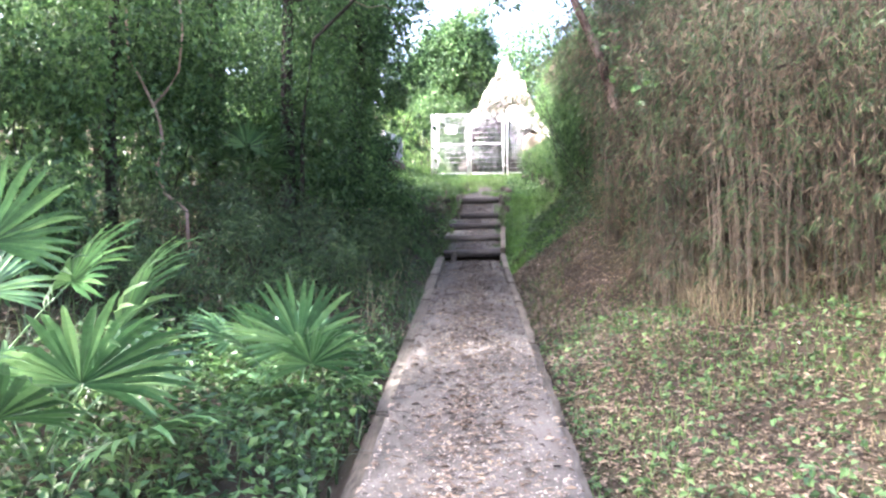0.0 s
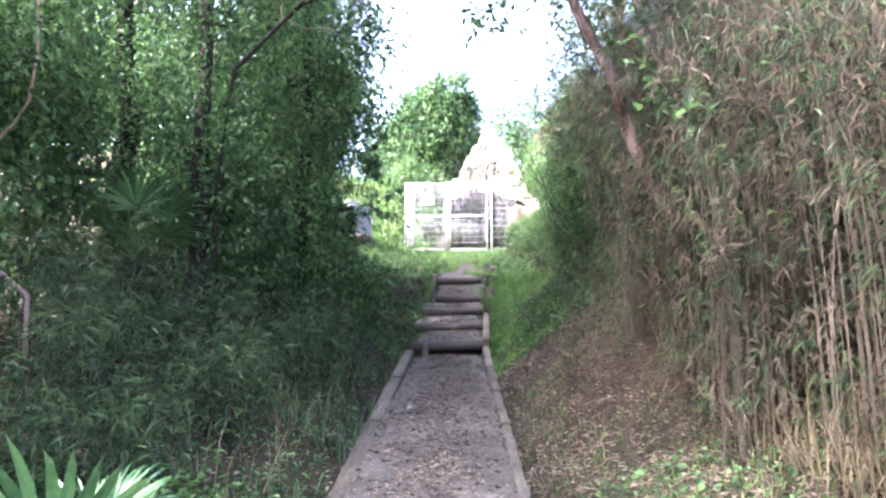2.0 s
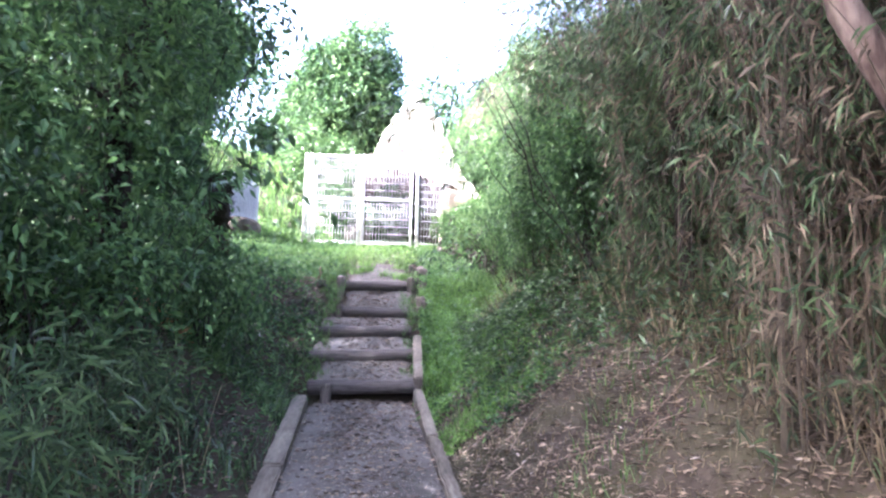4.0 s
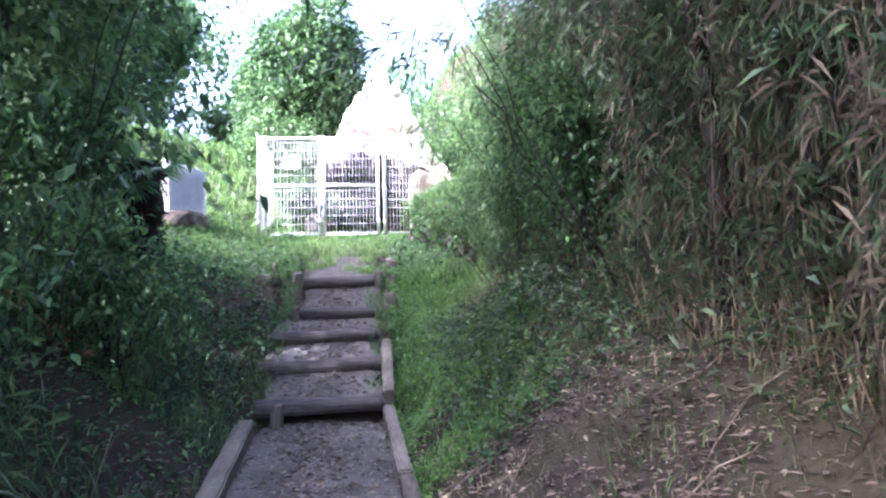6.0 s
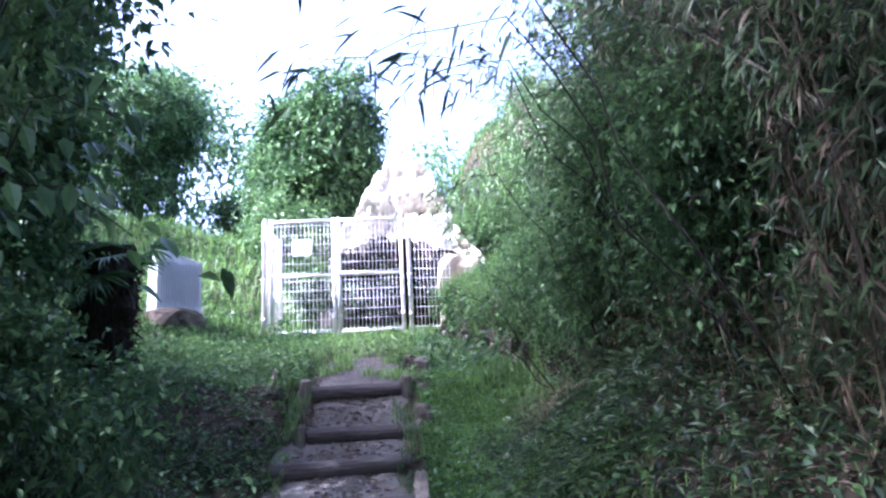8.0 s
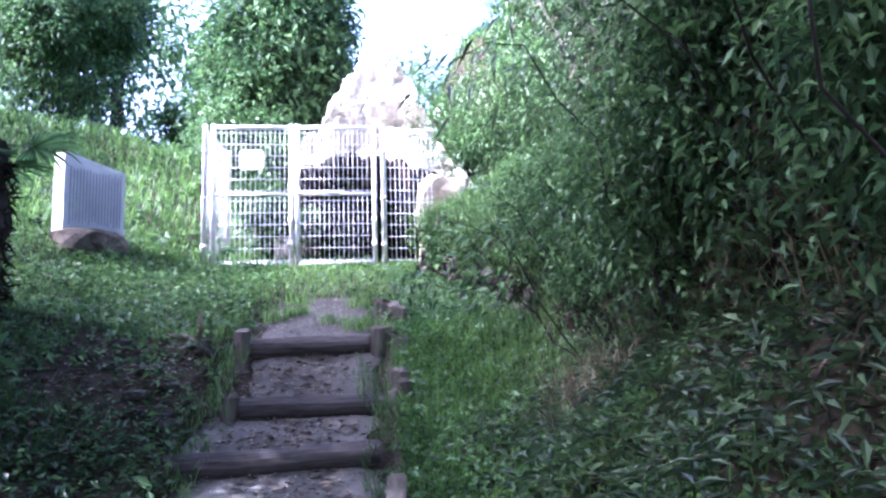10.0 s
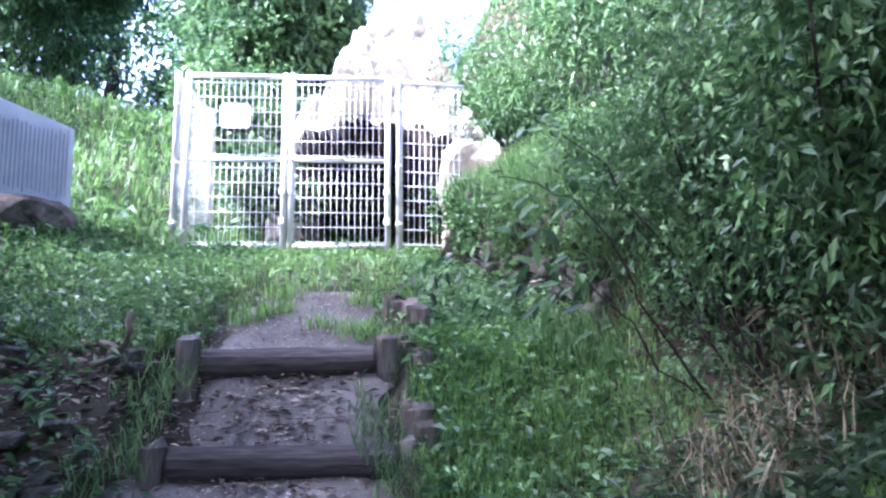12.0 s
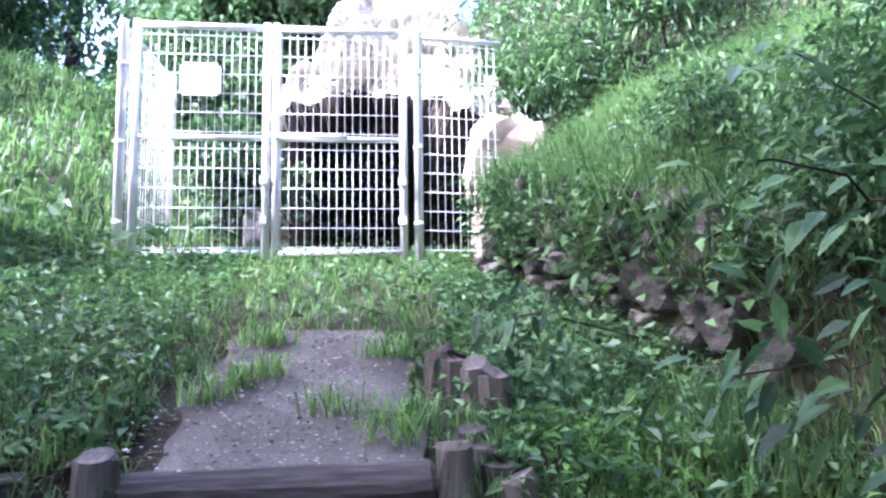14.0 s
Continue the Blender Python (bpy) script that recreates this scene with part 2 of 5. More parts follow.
def bumps(x, y):
    return (np.sin(1.7 * x + 0.6 * y) * np.cos(1.3 * y - 0.8 * x) * 0.05 + np.sin(5.3 * x + 1.1) * np.cos(4.7 * y + 0.4) * 0.02
            + np.sin(11.3 * x - 3.1 * y) * np.cos(9.1 * y + 2.2 * x) * 0.01)


def ground_z(x, y):
    x, y = np.asarray(x, float), np.asarray(y, float)
    lat = x - path_x(y)
    z = path_z(y) - 0.05 * (np.abs(lat) < 0.5) * (y < 13.5) - 0.10 * (np.abs(lat) < 0.56) * (y > 10.25) * (y < 12.45)
    u = np.maximum(lat - 0.6 - ramp_of(y, [(9.5, 0), (11, 0.4), (12.5, 1.0), (14.8, 0.35), (16, 0.3)]), 0)
    k = ramp_of(y, [(-10, 0.2), (3, 0.3), (5, 0.4), (6.3, 0.7), (7.8, 0.8), (9, 0.95), (9.6, 1.15), (10.3, 1.15), (11, 0.65), (12.6, 0.5), (16, 0.48), (25, 0.1)])
    rise = k * np.minimum(u, 1.4) + 0.45 * np.minimum(np.maximum(u - 1.4, 0), 4)
    rise = rise + 0.5 * smooth_step(0.0, 0.15, u) * smooth_step(12.0, 12.6, y) * (1 - smooth_step(15.5, 16.5, y))
    v = np.maximum(-lat - 0.6 - ramp_of(y, [(10, 0), (11, 0.3), (13, 0.6), (15, 0.8)]), 0)
    kl = ramp_of(y, [(-10, 0.05), (3, 0.12), (6, 0.45), (9, 0.8), (11, 0.6), (13, 0.25), (15, 0.35), (18, 0.3), (24, 0.05)])
    fall = kl * np.minimum(v, 1.6) + 0.25 * np.minimum(np.maximum(v - 1.6, 0), 5)
    wild = smooth_step(0.55, 1.1, np.abs(lat)) + smooth_step(12.6, 13.5, y) * 0.5
    z = z + rise + fall + bumps(x, y) * np.minimum(wild, 1)
    z = z + 2.0 * smooth_step(15.9, 19.0, y) * smooth_step(0.9, 2.2, x) * (1 - smooth_step(30, 60, y))
    hollow = (1 - smooth_step(1.2, 1.5, np.abs(x - 0.4))) * (1 - smooth_step(19.0, 19.4, y))
    hollow = np.where(y > 15.3, hollow, 0)
    return z + (np.minimum(z, 3.3) - z) * hollow


def axis_lines(fine_from, fine_to, step, far):
    a = np.arange(fine_from, fine_to + 1e-6, step)
    out = np.geomspace(step, far, 34)
    return np.concatenate([fine_from - out[::-1], a, fine_to + out])


gx, gy = axis_lines(-4.5, 4.5, 0.07, 600), axis_lines(-3, 21, 0.09, 600)
GX, GY = np.meshgrid(gx, gy)
gv = np.stack([GX, GY, ground_z(GX, GY)], -1).reshape(-1, 3)
nx = len(gx)
ii = (np.arange(len(gy) - 1)[:, None] * nx + np.arange(nx - 1)[None]).ravel()
ground = new("ground", mesh_data("ground", gv, np.stack([ii, ii + 1, ii + nx + 1, ii + nx], 1), M_SOIL, True))
tagged(ground, "brown soil of a wooded gully with grass and litter", "ground", kind="structure")


# ---- path and steps ----
STEPS = [(10.30, 1.33, 0.45, 0.04), (10.90, 1.61, 0.50, 0.07), (11.38, 1.86, 0.50, 0.06), (11.86, 2.09, 0.36, 0.0), (12.40, 2.45, 0.33, 0.02)]
STEP_SHIFT = (0.0, -0.05, -0.09, 0.08, 0.02)


def strip(y0, y1, z0, z1, half, n=14, across=9, crown=0.02, shift=0.0):
    ys, us = np.linspace(y0, y1, n), np.linspace(-1, 1, across)
    Y, U = np.meshgrid(ys, us, indexing="ij")
    X = path_x(Y) + shift + U * half * (1 + (0.07 * np.sin(9 * Y + 2 * np.sign(U)) + 0.05 * np.sin(21 * Y)) * (np.abs(U) > 0.6) * (y0 > 10))
    Z = z0 + (z1 - z0) * (Y - y0) / (y1 - y0) + crown * (1 - U * U) + np.sin(7 * X + 3 * Y) * np.cos(5 * Y) * 0.008 - 0.03 * (np.abs(U) > 0.99)
    v = np.stack([X, Y, Z], -1).reshape(-1, 3)
    i = (np.arange(n - 1)[:, None] * across + np.arange(across - 1)[None]).ravel()
    return v, np.stack([i, i + 1, i + across + 1, i + across], 1)


treads = [strip(-12, 10.27, float(path_z(-12)), 1.115, 0.5, 150)]
for i, (y, z, half, _) in enumerate(STEPS):
    y1, z1 = (STEPS[i + 1][0], STEPS[i + 1][1] - 0.10) if i < 4 else (13.6, 2.80)
    treads.append(strip(y, y1, z - 0.008, z1, half + 0.03, 16, crown=-0.005, shift=STEP_SHIFT[i]))
path = new("path", mesh_data("path", *merged(treads), M_PATH, True))
tagged(path, "trodden path of grey-brown gravel and wood chips", "path", kind="structure")


def log_mesh(length, radius, mat, sides=14):
    """A weathered round timber along x, with worn ends."""
    xs = np.array([-0.5, -0.485, -0.3, -0.1, 0.1, 0.3, 0.485, 0.5]) * length
    r = np.array([0.86, 1, 1.02, 0.97, 1.0, 0.98, 1, 0.86]) * radius
    pts = np.stack([xs, np.zeros(8), rng.normal(0, radius * 0.03, 8)], 1)
    v, f = tube_arrays(pts, r, sides)
    v = v + rng.normal(0, radius * 0.025, v.shape)
    return mesh_data("log", v, f, mat, False)


def stake_mesh(height, radius, sides=12):
    """An upright round post with a chamfered, slightly split top."""
    zs = np.array([-0.25, 0, 0.4 * height, height - 0.012, height])
    pts = np.stack([rng.normal(0, 0.003, 5), rng.normal(0, 0.003, 5), zs], 1)
    v, f = tube_arrays(pts, np.array([1, 1, 1, 1, 0.86]) * radius, sides)
    return mesh_data("stake", v + rng.normal(0, 0.0025, v.shape), f, M_STAKE, False)


for i, (y, z, half, tilt) in enumerate(STEPS):
    step = empty("log_step", float(path_x(y)) + STEP_SHIFT[i], y, z - 0.068, label="dark weathered round log forming a step, held by short stakes", category="step", group="log steps")
    step.rotation_euler = (0, -tilt * 0.5, tilt)
    piece_of("log", log_mesh(half * 2 + 0.12, 0.07, M_LOG), step)
    for side in (-1, 1) if i > 2 else (-1,) if i == 0 else ():
        st = piece_of("stake", stake_mesh((0.06, 0.06, 0.06, 0.10, 0.14)[i] + 0.02 * rng.random(), 0.05), step)
        st.location = (side * (half + (0.11 if i > 2 else -0.12)), -0.035 - (0 if i > 2 else 0.085), -0.03)


def edging(x, y0, y1, width, height, side, lift):
    """A squared timber laid along the edge of the path."""
    bm = bmesh.new()
    bmesh.ops.create_cube(bm, size=1)
    bmesh.ops.scale(bm, vec=(width, 1, height), verts=bm.verts)
    bmesh.ops.subdivide_edges(bm, edges=[e for e in bm.edges if abs(e.verts[0].co.y - e.verts[1].co.y) > 0.5], cuts=9)
    bmesh.ops.bevel(bm, geom=[e for e in bm.edges], offset=0.012, segments=2, affect="EDGES")
    a = np.array([path_x(y0) + side * x, y0, path_z(y0) + lift])
    b = np.array([path_x(y1) + side * x, y1, path_z(y1) + lift])
    for v in bm.verts:
        t = v.co.y + 0.5
        p = a + (b - a) * t
        wob = noise.noise(Vector((p[0] * 3, p[1] * 4, side))) * 0.012
        v.co = Vector((p[0] + v.co.x + wob, p[1], p[2] + v.co.z + wob))
    me = bpy.data.meshes.new("timber_edging")
    bm.to_mesh(me)
    bm.free()
    me.materials.append(M_TIMBER)
    ob = new("timber_edging", me)
    c = Vector(((a + b) / 2).tolist())
    me.transform(Matrix.Translation(-c))
    ob.location = c
    return tagged(ob, "weathered grey-brown squared timber edging the path", "timber edging", group="path edging timbers")


for y0, y1 in [(-8.0, -4.1), (-4.05, -0.2), (-0.15, 2.0), (2.05, 3.95), (4.0, 5.95), (6.0, 8.0), (8.04, 10.1)]:
    edging(0.56, y0, y1, 0.13, 0.16, -1, 0.03)
for y0, y1 in [(-8.0, -4.1), (-4.05, -0.2), (-0.15, 1.9), (1.95, 3.9), (3.94, 5.9), (5.95, 7.3), (7.35, 8.75), (8.8, 10.25), (10.3, 11.0)]:
    edging(0.545, y0, y1, 0.09, 0.14, 1, 0.03 + (0.04 if y0 > 10.2 else 0))


def palisade(x, y, z, n, dx, dy, height, label):
    th = empty("post_row", x, y, z, label=label, category="edging posts", group="short posts beside the steps")
    for i in range(n):
        st = piece_of("stake", stake_mesh(height * (0.9 + 0.2 * rng.random()), 0.05), th)
        st.location = (i * dx, i * dy, i * abs(dy) * 0.35)
    return th


palisade(0.44, 12.30, 2.27, 4, -0.025, 0.085, 0.15, "row of short dark weathered posts beside a step")
palisade(0.43, 11.80, 2.02, 3, -0.02, 0.085, 0.16, "row of low grey weathered posts beside the steps")
palisade(0.47, 12.74, 2.48, 4, -0.05, 0.085, 0.17, "row of taller weathered posts beside the path")

# ---- rock with its cave ----
def rock_height(x, y, z):
    return noise.fractal(Vector((x, y, z)), 1.0, 2.1, 5)


ROCK_TOP = [(-1.6, 3.0), (-0.85, 3.2), (-0.72, 4.3), (-0.6, 5.0), (-0.2, 5.72), (0.1, 6.2), (0.32, 6.62), (0.6, 6.3), (0.92, 5.85), (1.15, 5.25), (1.35, 4.75), (1.8, 4.3), (2.4, 3.9)]
CAVE_ARCH = [(-0.65, 4.3), (-0.5, 4.75), (-0.2, 4.98), (0.1, 5.12), (0.35, 4.92), (0.6, 4.84), (0.95, 4.6), (1.2, 4.45), (1.6, 4.2)]


def rock_outcrop():
    """A pointed rock face, hollowed by a cave whose walls are coloured as shade."""
    xs, zs = np.linspace(-1.6, 2.4, 170), np.linspace(2.9, 6.8, 165)
    v, deep = [], []
    for z in zs:
        for x in xs:
            top = float(ramp_of(x, ROCK_TOP)) + 0.2 * rock_height(x * 2.3, 3.1, 0.5) + 0.1 * rock_height(x * 6.0, 1.1, 2.5)
            zz = max(min(z, top), 2.9)
            back = 0.22 * (zz - 3.2) + 0.16 * abs(x - 0.4) ** 1.6
            ledge = 0.12 * abs(((zz + 0.25 * rock_height(x, 2.0, 4.0)) * 1.9) % 1.0 - 0.5)
            y = 16.1 + back + 0.6 * rock_height(x * 0.9, 7.7, zz * 0.9) + 0.34 * abs(rock_height(x * 2.3, 4.2, zz * 2.3)) + 0.07 * rock_height(x * 5, 1.7, zz * 5) + ledge
            if z > top:
                y += (z - top) * 3.0
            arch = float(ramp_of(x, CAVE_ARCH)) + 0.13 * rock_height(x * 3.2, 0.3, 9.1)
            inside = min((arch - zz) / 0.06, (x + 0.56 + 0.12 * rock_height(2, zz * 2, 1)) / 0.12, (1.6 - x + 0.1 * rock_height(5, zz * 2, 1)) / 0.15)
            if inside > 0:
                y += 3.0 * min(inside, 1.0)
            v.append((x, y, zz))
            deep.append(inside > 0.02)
    n = len(xs)
    i = (np.arange(len(zs) - 1)[:, None] * n + np.arange(n - 1)[None]).ravel()
    me = mesh_data("rock_outcrop", v, np.stack([i, i + 1, i + n + 1, i + n], 1), M_ROCK, False)
    # Faces inside the mouth take the shade-coloured brown.
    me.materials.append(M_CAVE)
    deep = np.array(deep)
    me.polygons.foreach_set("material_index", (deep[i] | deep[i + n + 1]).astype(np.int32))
    return new("rock_outcrop", me)


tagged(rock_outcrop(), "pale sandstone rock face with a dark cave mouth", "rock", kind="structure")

# ---- fence with its double gate ----
FENCE_Y, FENCE_BASE, FENCE_TOP = 15.0, 3.2, 4.76


def pipe(p, q, radius, sides=10):
    return tube_arrays([p, q], [radius, radius], sides)


WIRE_MESHES = {}


def wires(thing, width, height, x0, y0, z0, turn=0.0, step_x=0.05, step_z=0.125, gap=0.03):
    """The single wires of a lattice panel, from its lower left corner, under their thing."""
    def wire(kind, length, p):
        if (kind, round(length, 3)) not in WIRE_MESHES:
            q = (0, 0, length) if kind == "upright" else (length, 0, 0)
            WIRE_MESHES[kind, round(length, 3)] = mesh_data("wire", *pipe((0, 0, 0), q, 0.0028 if kind == "upright" else 0.003, 5), M_STEEL, True)
        ob = piece_of("wire", WIRE_MESHES[kind, round(length, 3)], thing)
        c, s = math.cos(turn), math.sin(turn)
        ob.location, ob.rotation_euler = (x0 + c * p[0] - s * p[1], y0 + s * p[0] + c * p[1], z0 + p[2]), (0, 0, turn)

    for x in np.arange(gap, width - gap + 1e-6, step_x):
        wire("upright", height, (float(x), 0, 0))
    for z in np.arange(0.02, height, step_z):
        wire("level", width - 2 * gap, (gap, -0.007, float(z)))


def post(thing, x, y, z0, z1, radius=0.027):
    v, f = merged([tube_arrays([(x, y, z0 - 0.25), (x, y, z1 - 0.02), (x, y, z1), (x, y, z1 + 0.012)], [radius, radius, radius * 1.12, radius * 0.5], 14)]
                  + [tube_arrays([(x, y, z), (x, y, z + 0.03)], [radius * 1.2] * 2, 14) for z in (z0 + 0.25, z0 + 0.75, z0 + 1.25)])
    return piece_of("post", mesh_data("post", v, f, M_STEEL, True), thing)


def gate_leaf(x0, x1, label):
    """One leaf: two stiles, top, middle and bottom rails and two wire panels."""
    th = empty("gate_leaf", x0, FENCE_Y, FENCE_BASE + 0.06, label=label, category="gate", group="leaves of the mesh gate")
    w, h = x1 - x0, FENCE_TOP - FENCE_BASE - 0.08
    for x in (0.0, w):
        piece_of("stile", mesh_data("stile", *pipe((x, 0, -0.02), (x, 0, h + 0.02), 0.025, 12), M_STEEL, True), th)
    for z, r in ((h - 0.01, 0.022), (h * 0.505, 0.018), (0.02, 0.02)):
        piece_of("rail", mesh_data("rail", *pipe((0.02, 0, z), (w - 0.02, 0, z), r, 10), M_STEEL, True), th)
    wires(th, w, h * 0.48, 0, 0, 0.03)
    wires(th, w, h * 0.48, 0, 0, h * 0.515)
    for z in (h * 0.32, 0.22):
        bm = bmesh.new()
        bmesh.ops.create_cube(bm, size=1, matrix=Matrix.Translation((w - 0.01, -0.03, z)) @ Matrix.Diagonal((0.05, 0.03, 0.06, 1)))
        bmesh.ops.bevel(bm, geom=bm.edges[:], offset=0.006, segments=2, affect="EDGES")
        part("hinge", bm, M_STEEL, th)
    return th


gate_leaf(-1.335, -0.535, "closed galvanised steel mesh gate leaf bearing a white sign")
right_leaf = gate_leaf(-0.475, 0.33, "closed galvanised steel mesh gate leaf with a sliding bolt")
bolt = piece_of("bolt", mesh_data("bolt", *pipe((-0.03, -0.035, 0.76), (0.45, -0.035, 0.752), 0.012, 8), M_STEEL, True), right_leaf, "sliding steel bolt")

fence = empty("mesh_fence", -1.42, FENCE_Y, 0, label="pale galvanised steel mesh fence closing off the cave", category="fence")
for x, y in ((0.0, 0.0), (1.845, 0.02), (0.05, 1.0)):
    post(fence, x, y, 3.2 if y < 0.5 else 3.3, 4.75)
for (x0, y0), (x1, y1), side in (((1.845, 0.02), (2.42, 0.1), 1), ((0.0, 0.0), (0.05, 1.0), 0)):
    length = math.hypot(x1 - x0, y1 - y0)
    wires(fence, length, 1.42, x0, y0, 3.28, math.atan2(y1 - y0, x1 - x0))
    piece_of("rail", mesh_data("rail", *pipe((x0, y0, 4.72), (x1, y1, 4.72), 0.016), M_STEEL, True), fence)

sign = empty("notice_sign", -0.94, FENCE_Y - 0.04, 4.37, label="blank-looking white notice board wired to the gate", category="sign")
bm = bmesh.new()
bmesh.ops.create_cube(bm, size=1, matrix=Matrix.Diagonal((0.25, 0.006, 0.21, 1)))
bmesh.ops.bevel(bm, geom=[e for e in bm.edges if abs(e.verts[0].co.y - e.verts[1].co.y) > 0.001], offset=0.02, segments=3, affect="EDGES")
part("board", bm, M_SIGN, sign)
ties = [pipe((sx * 0.105, -0.004, sz * 0.085), (sx * 0.105, 0.04, sz * 0.085), 0.004, 6) for sx in (-1, 1) for sz in (-1, 1)]
for t in ties:
    piece_of("tie", mesh_data("tie", *t, M_STEEL), sign)

# ---- inscribed stone ----
monument = empty("inscribed_stone", -2.38, 14.55, float(ground_z(-2.33, 14.55)) - 0.06, label="pale grey stone slab with engraved lines on rough rock", category="monument")
monument.rotation_euler, monument.scale = (0, 0, radians(52)), (0.93, 0.93, 0.93)
bm = bmesh.new()
bmesh.ops.create_icosphere(bm, subdivisions=3, radius=1)
for v in bm.verts:
    c = v.co
    c.x, c.y = max(-0.8, min(0.8, c.x)) * 0.44, max(-0.8, min(0.8, c.y)) * 0.30
    c.z = 0.10 + max(-0.9, min(0.72, c.z)) * 0.22
    v.co = c + Vector((1, 1, 0.6)) * noise.noise(c * 7) * 0.035
part("rock_base", bm, M_DARKROCK, monument, "rough dark rock base")
bm = bmesh.new()
bmesh.ops.create_cube(bm, size=1, matrix=Matrix.Translation((0, 0, 0.59)) @ Matrix.Diagonal((0.66, 0.19, 0.74, 1)))
bmesh.ops.subdivide_edges(bm, edges=bm.edges[:], cuts=5, use_grid_fill=True)
for v in bm.verts:
    v.co.z -= 0.05 * (v.co.x / 0.3) * (v.co.z > 0.7)
    v.co += Vector((noise.noise(v.co * 9), noise.noise(v.co * 9 + Vector((5, 0, 0))), noise.noise(v.co * 8 + Vector((0, 5, 0))))) * 0.008
part("slab", bm, M_STONE, monument)
for i in range(17):
    z0 = 0.28 + 0.03 * rng.random()
    bm = bmesh.new()
    bmesh.ops.create_cube(bm, size=1, matrix=Matrix.Translation((-0.27 + i * 0.034, -0.104, (z0 + 0.88) / 2)) @ Matrix.Diagonal((0.009, 0.005, 0.88 - z0 - 0.1 * rng.random(), 1)))
    part("engraved_line", bm, M_ENGRAVED, monument)

# ---- stones ----
def stone_mesh(seed, mat=M_BOULDER):
    bm = bmesh.new()
    bmesh.ops.create_icosphere(bm, subdivisions=3, radius=0.5)
    for v in bm.verts:
        c = v.co
        for a in range(3):
            c[a] = max(-0.36, min(0.36, c[a]))
        v.co = c * (1 + 0.4 * noise.noise(c * 2.2 + Vector((seed * 3.1, 0, 0))) + 0.12 * noise.noise(c * 8 + Vector((0, seed, 0))))
    me = bpy.data.meshes.new("stone")
    bm.to_mesh(me)
    bm.free()
    me.materials.append(mat)
    return me


STONES = [stone_mesh(i) for i in range(7)]
wall = empty("retaining_wall", 0.85, 14.9, 0, label="low dry wall of rough grey stones holding a grassy bank", category="stone wall")
for row in range(5):
    d = 0.09 * (row % 2)
    while d < 2.25:
        w = 0.12 + 0.12 * rng.random()
        y = 14.85 - d * 0.95
        x = float(path_x(y)) + 0.6 + float(ramp_of(y, [(12.5, 1.0), (14.8, 0.35)])) + 0.03 + 0.03 * row
        st = piece_of("stone", STONES[int(rng.integers(7))], wall)
        z = float(ground_z(x - 0.15, y)) + 0.06 + row * 0.125 + 0.02 * rng.normal()
        st.location = (x - 0.85 + 0.03 * rng.normal(), y - 14.9, z)
        st.scale, st.rotation_euler = (0.24, w * 1.3, 0.15 + 0.05 * rng.random()), tuple(rng.normal(0, 0.12, 3))
        d += w
M_BLOCK = material("cut_sandstone", [(0.2, (0.22, 0.175, 0.13)), (0.8, (0.36, 0.30, 0.23))], 3, 0.95, 0.6, 30, 0.15)
for x, y, z, s, seed in ((1.12, 15.55, 4.02, (0.75, 0.6, 0.75), 3), (0.92, 15.25, 3.42, (0.25, 0.35, 0.5), 5), (0.93, 15.0, 3.22, (0.35, 0.4, 0.45), 1)):
    b = new("boulder", stone_mesh(seed + 20, M_BLOCK))
    b.location, b.scale = (x, y, z), s
    tagged(b, "pale block of sandstone beside the cave mouth", "boulder", group="blocks beside the cave")
# Pale stone given the darker wall-stone colour in place of shade.
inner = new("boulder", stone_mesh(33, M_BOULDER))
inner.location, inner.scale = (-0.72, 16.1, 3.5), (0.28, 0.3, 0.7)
tagged(inner, "upright stone behind the gate, coloured dark for shade", "boulder", group="blocks beside the cave")


# ---- plants ----
def scatter_clumps(center, radii, clumps, per, spread, L, W, up=0.5, droop=0.2, shell=0.55, fine=False, hang=0.0):
    """Leaves in clumps through an ellipsoid, thicker towards its skin."""
    d = unit(rng.normal(size=(clumps, 3)))
    r = (shell + (1 - shell) * rng.random((clumps, 1))) * (0.85 + 0.3 * rng.random((clumps, 1)))
    c = np.array(center) + d * r * np.array(radii)
    P = np.repeat(c, per, 0) + rng.normal(0, spread, (clumps * per, 3)) * [1, 1, 0.75]
    n = len(P)
    D = unit(rng.normal(size=(n, 3)) + np.repeat(d, per, 0) * 0.6 + [0, 0, -0.25 - hang])
    N = unit(rng.normal(0, 0.6, (n, 3)) + [0, 0, up * 2])
    size = 0.7 + 0.6 * rng.random(n)
    return leaf_arrays(P, D, N, L * size, W * size, droop, fine)


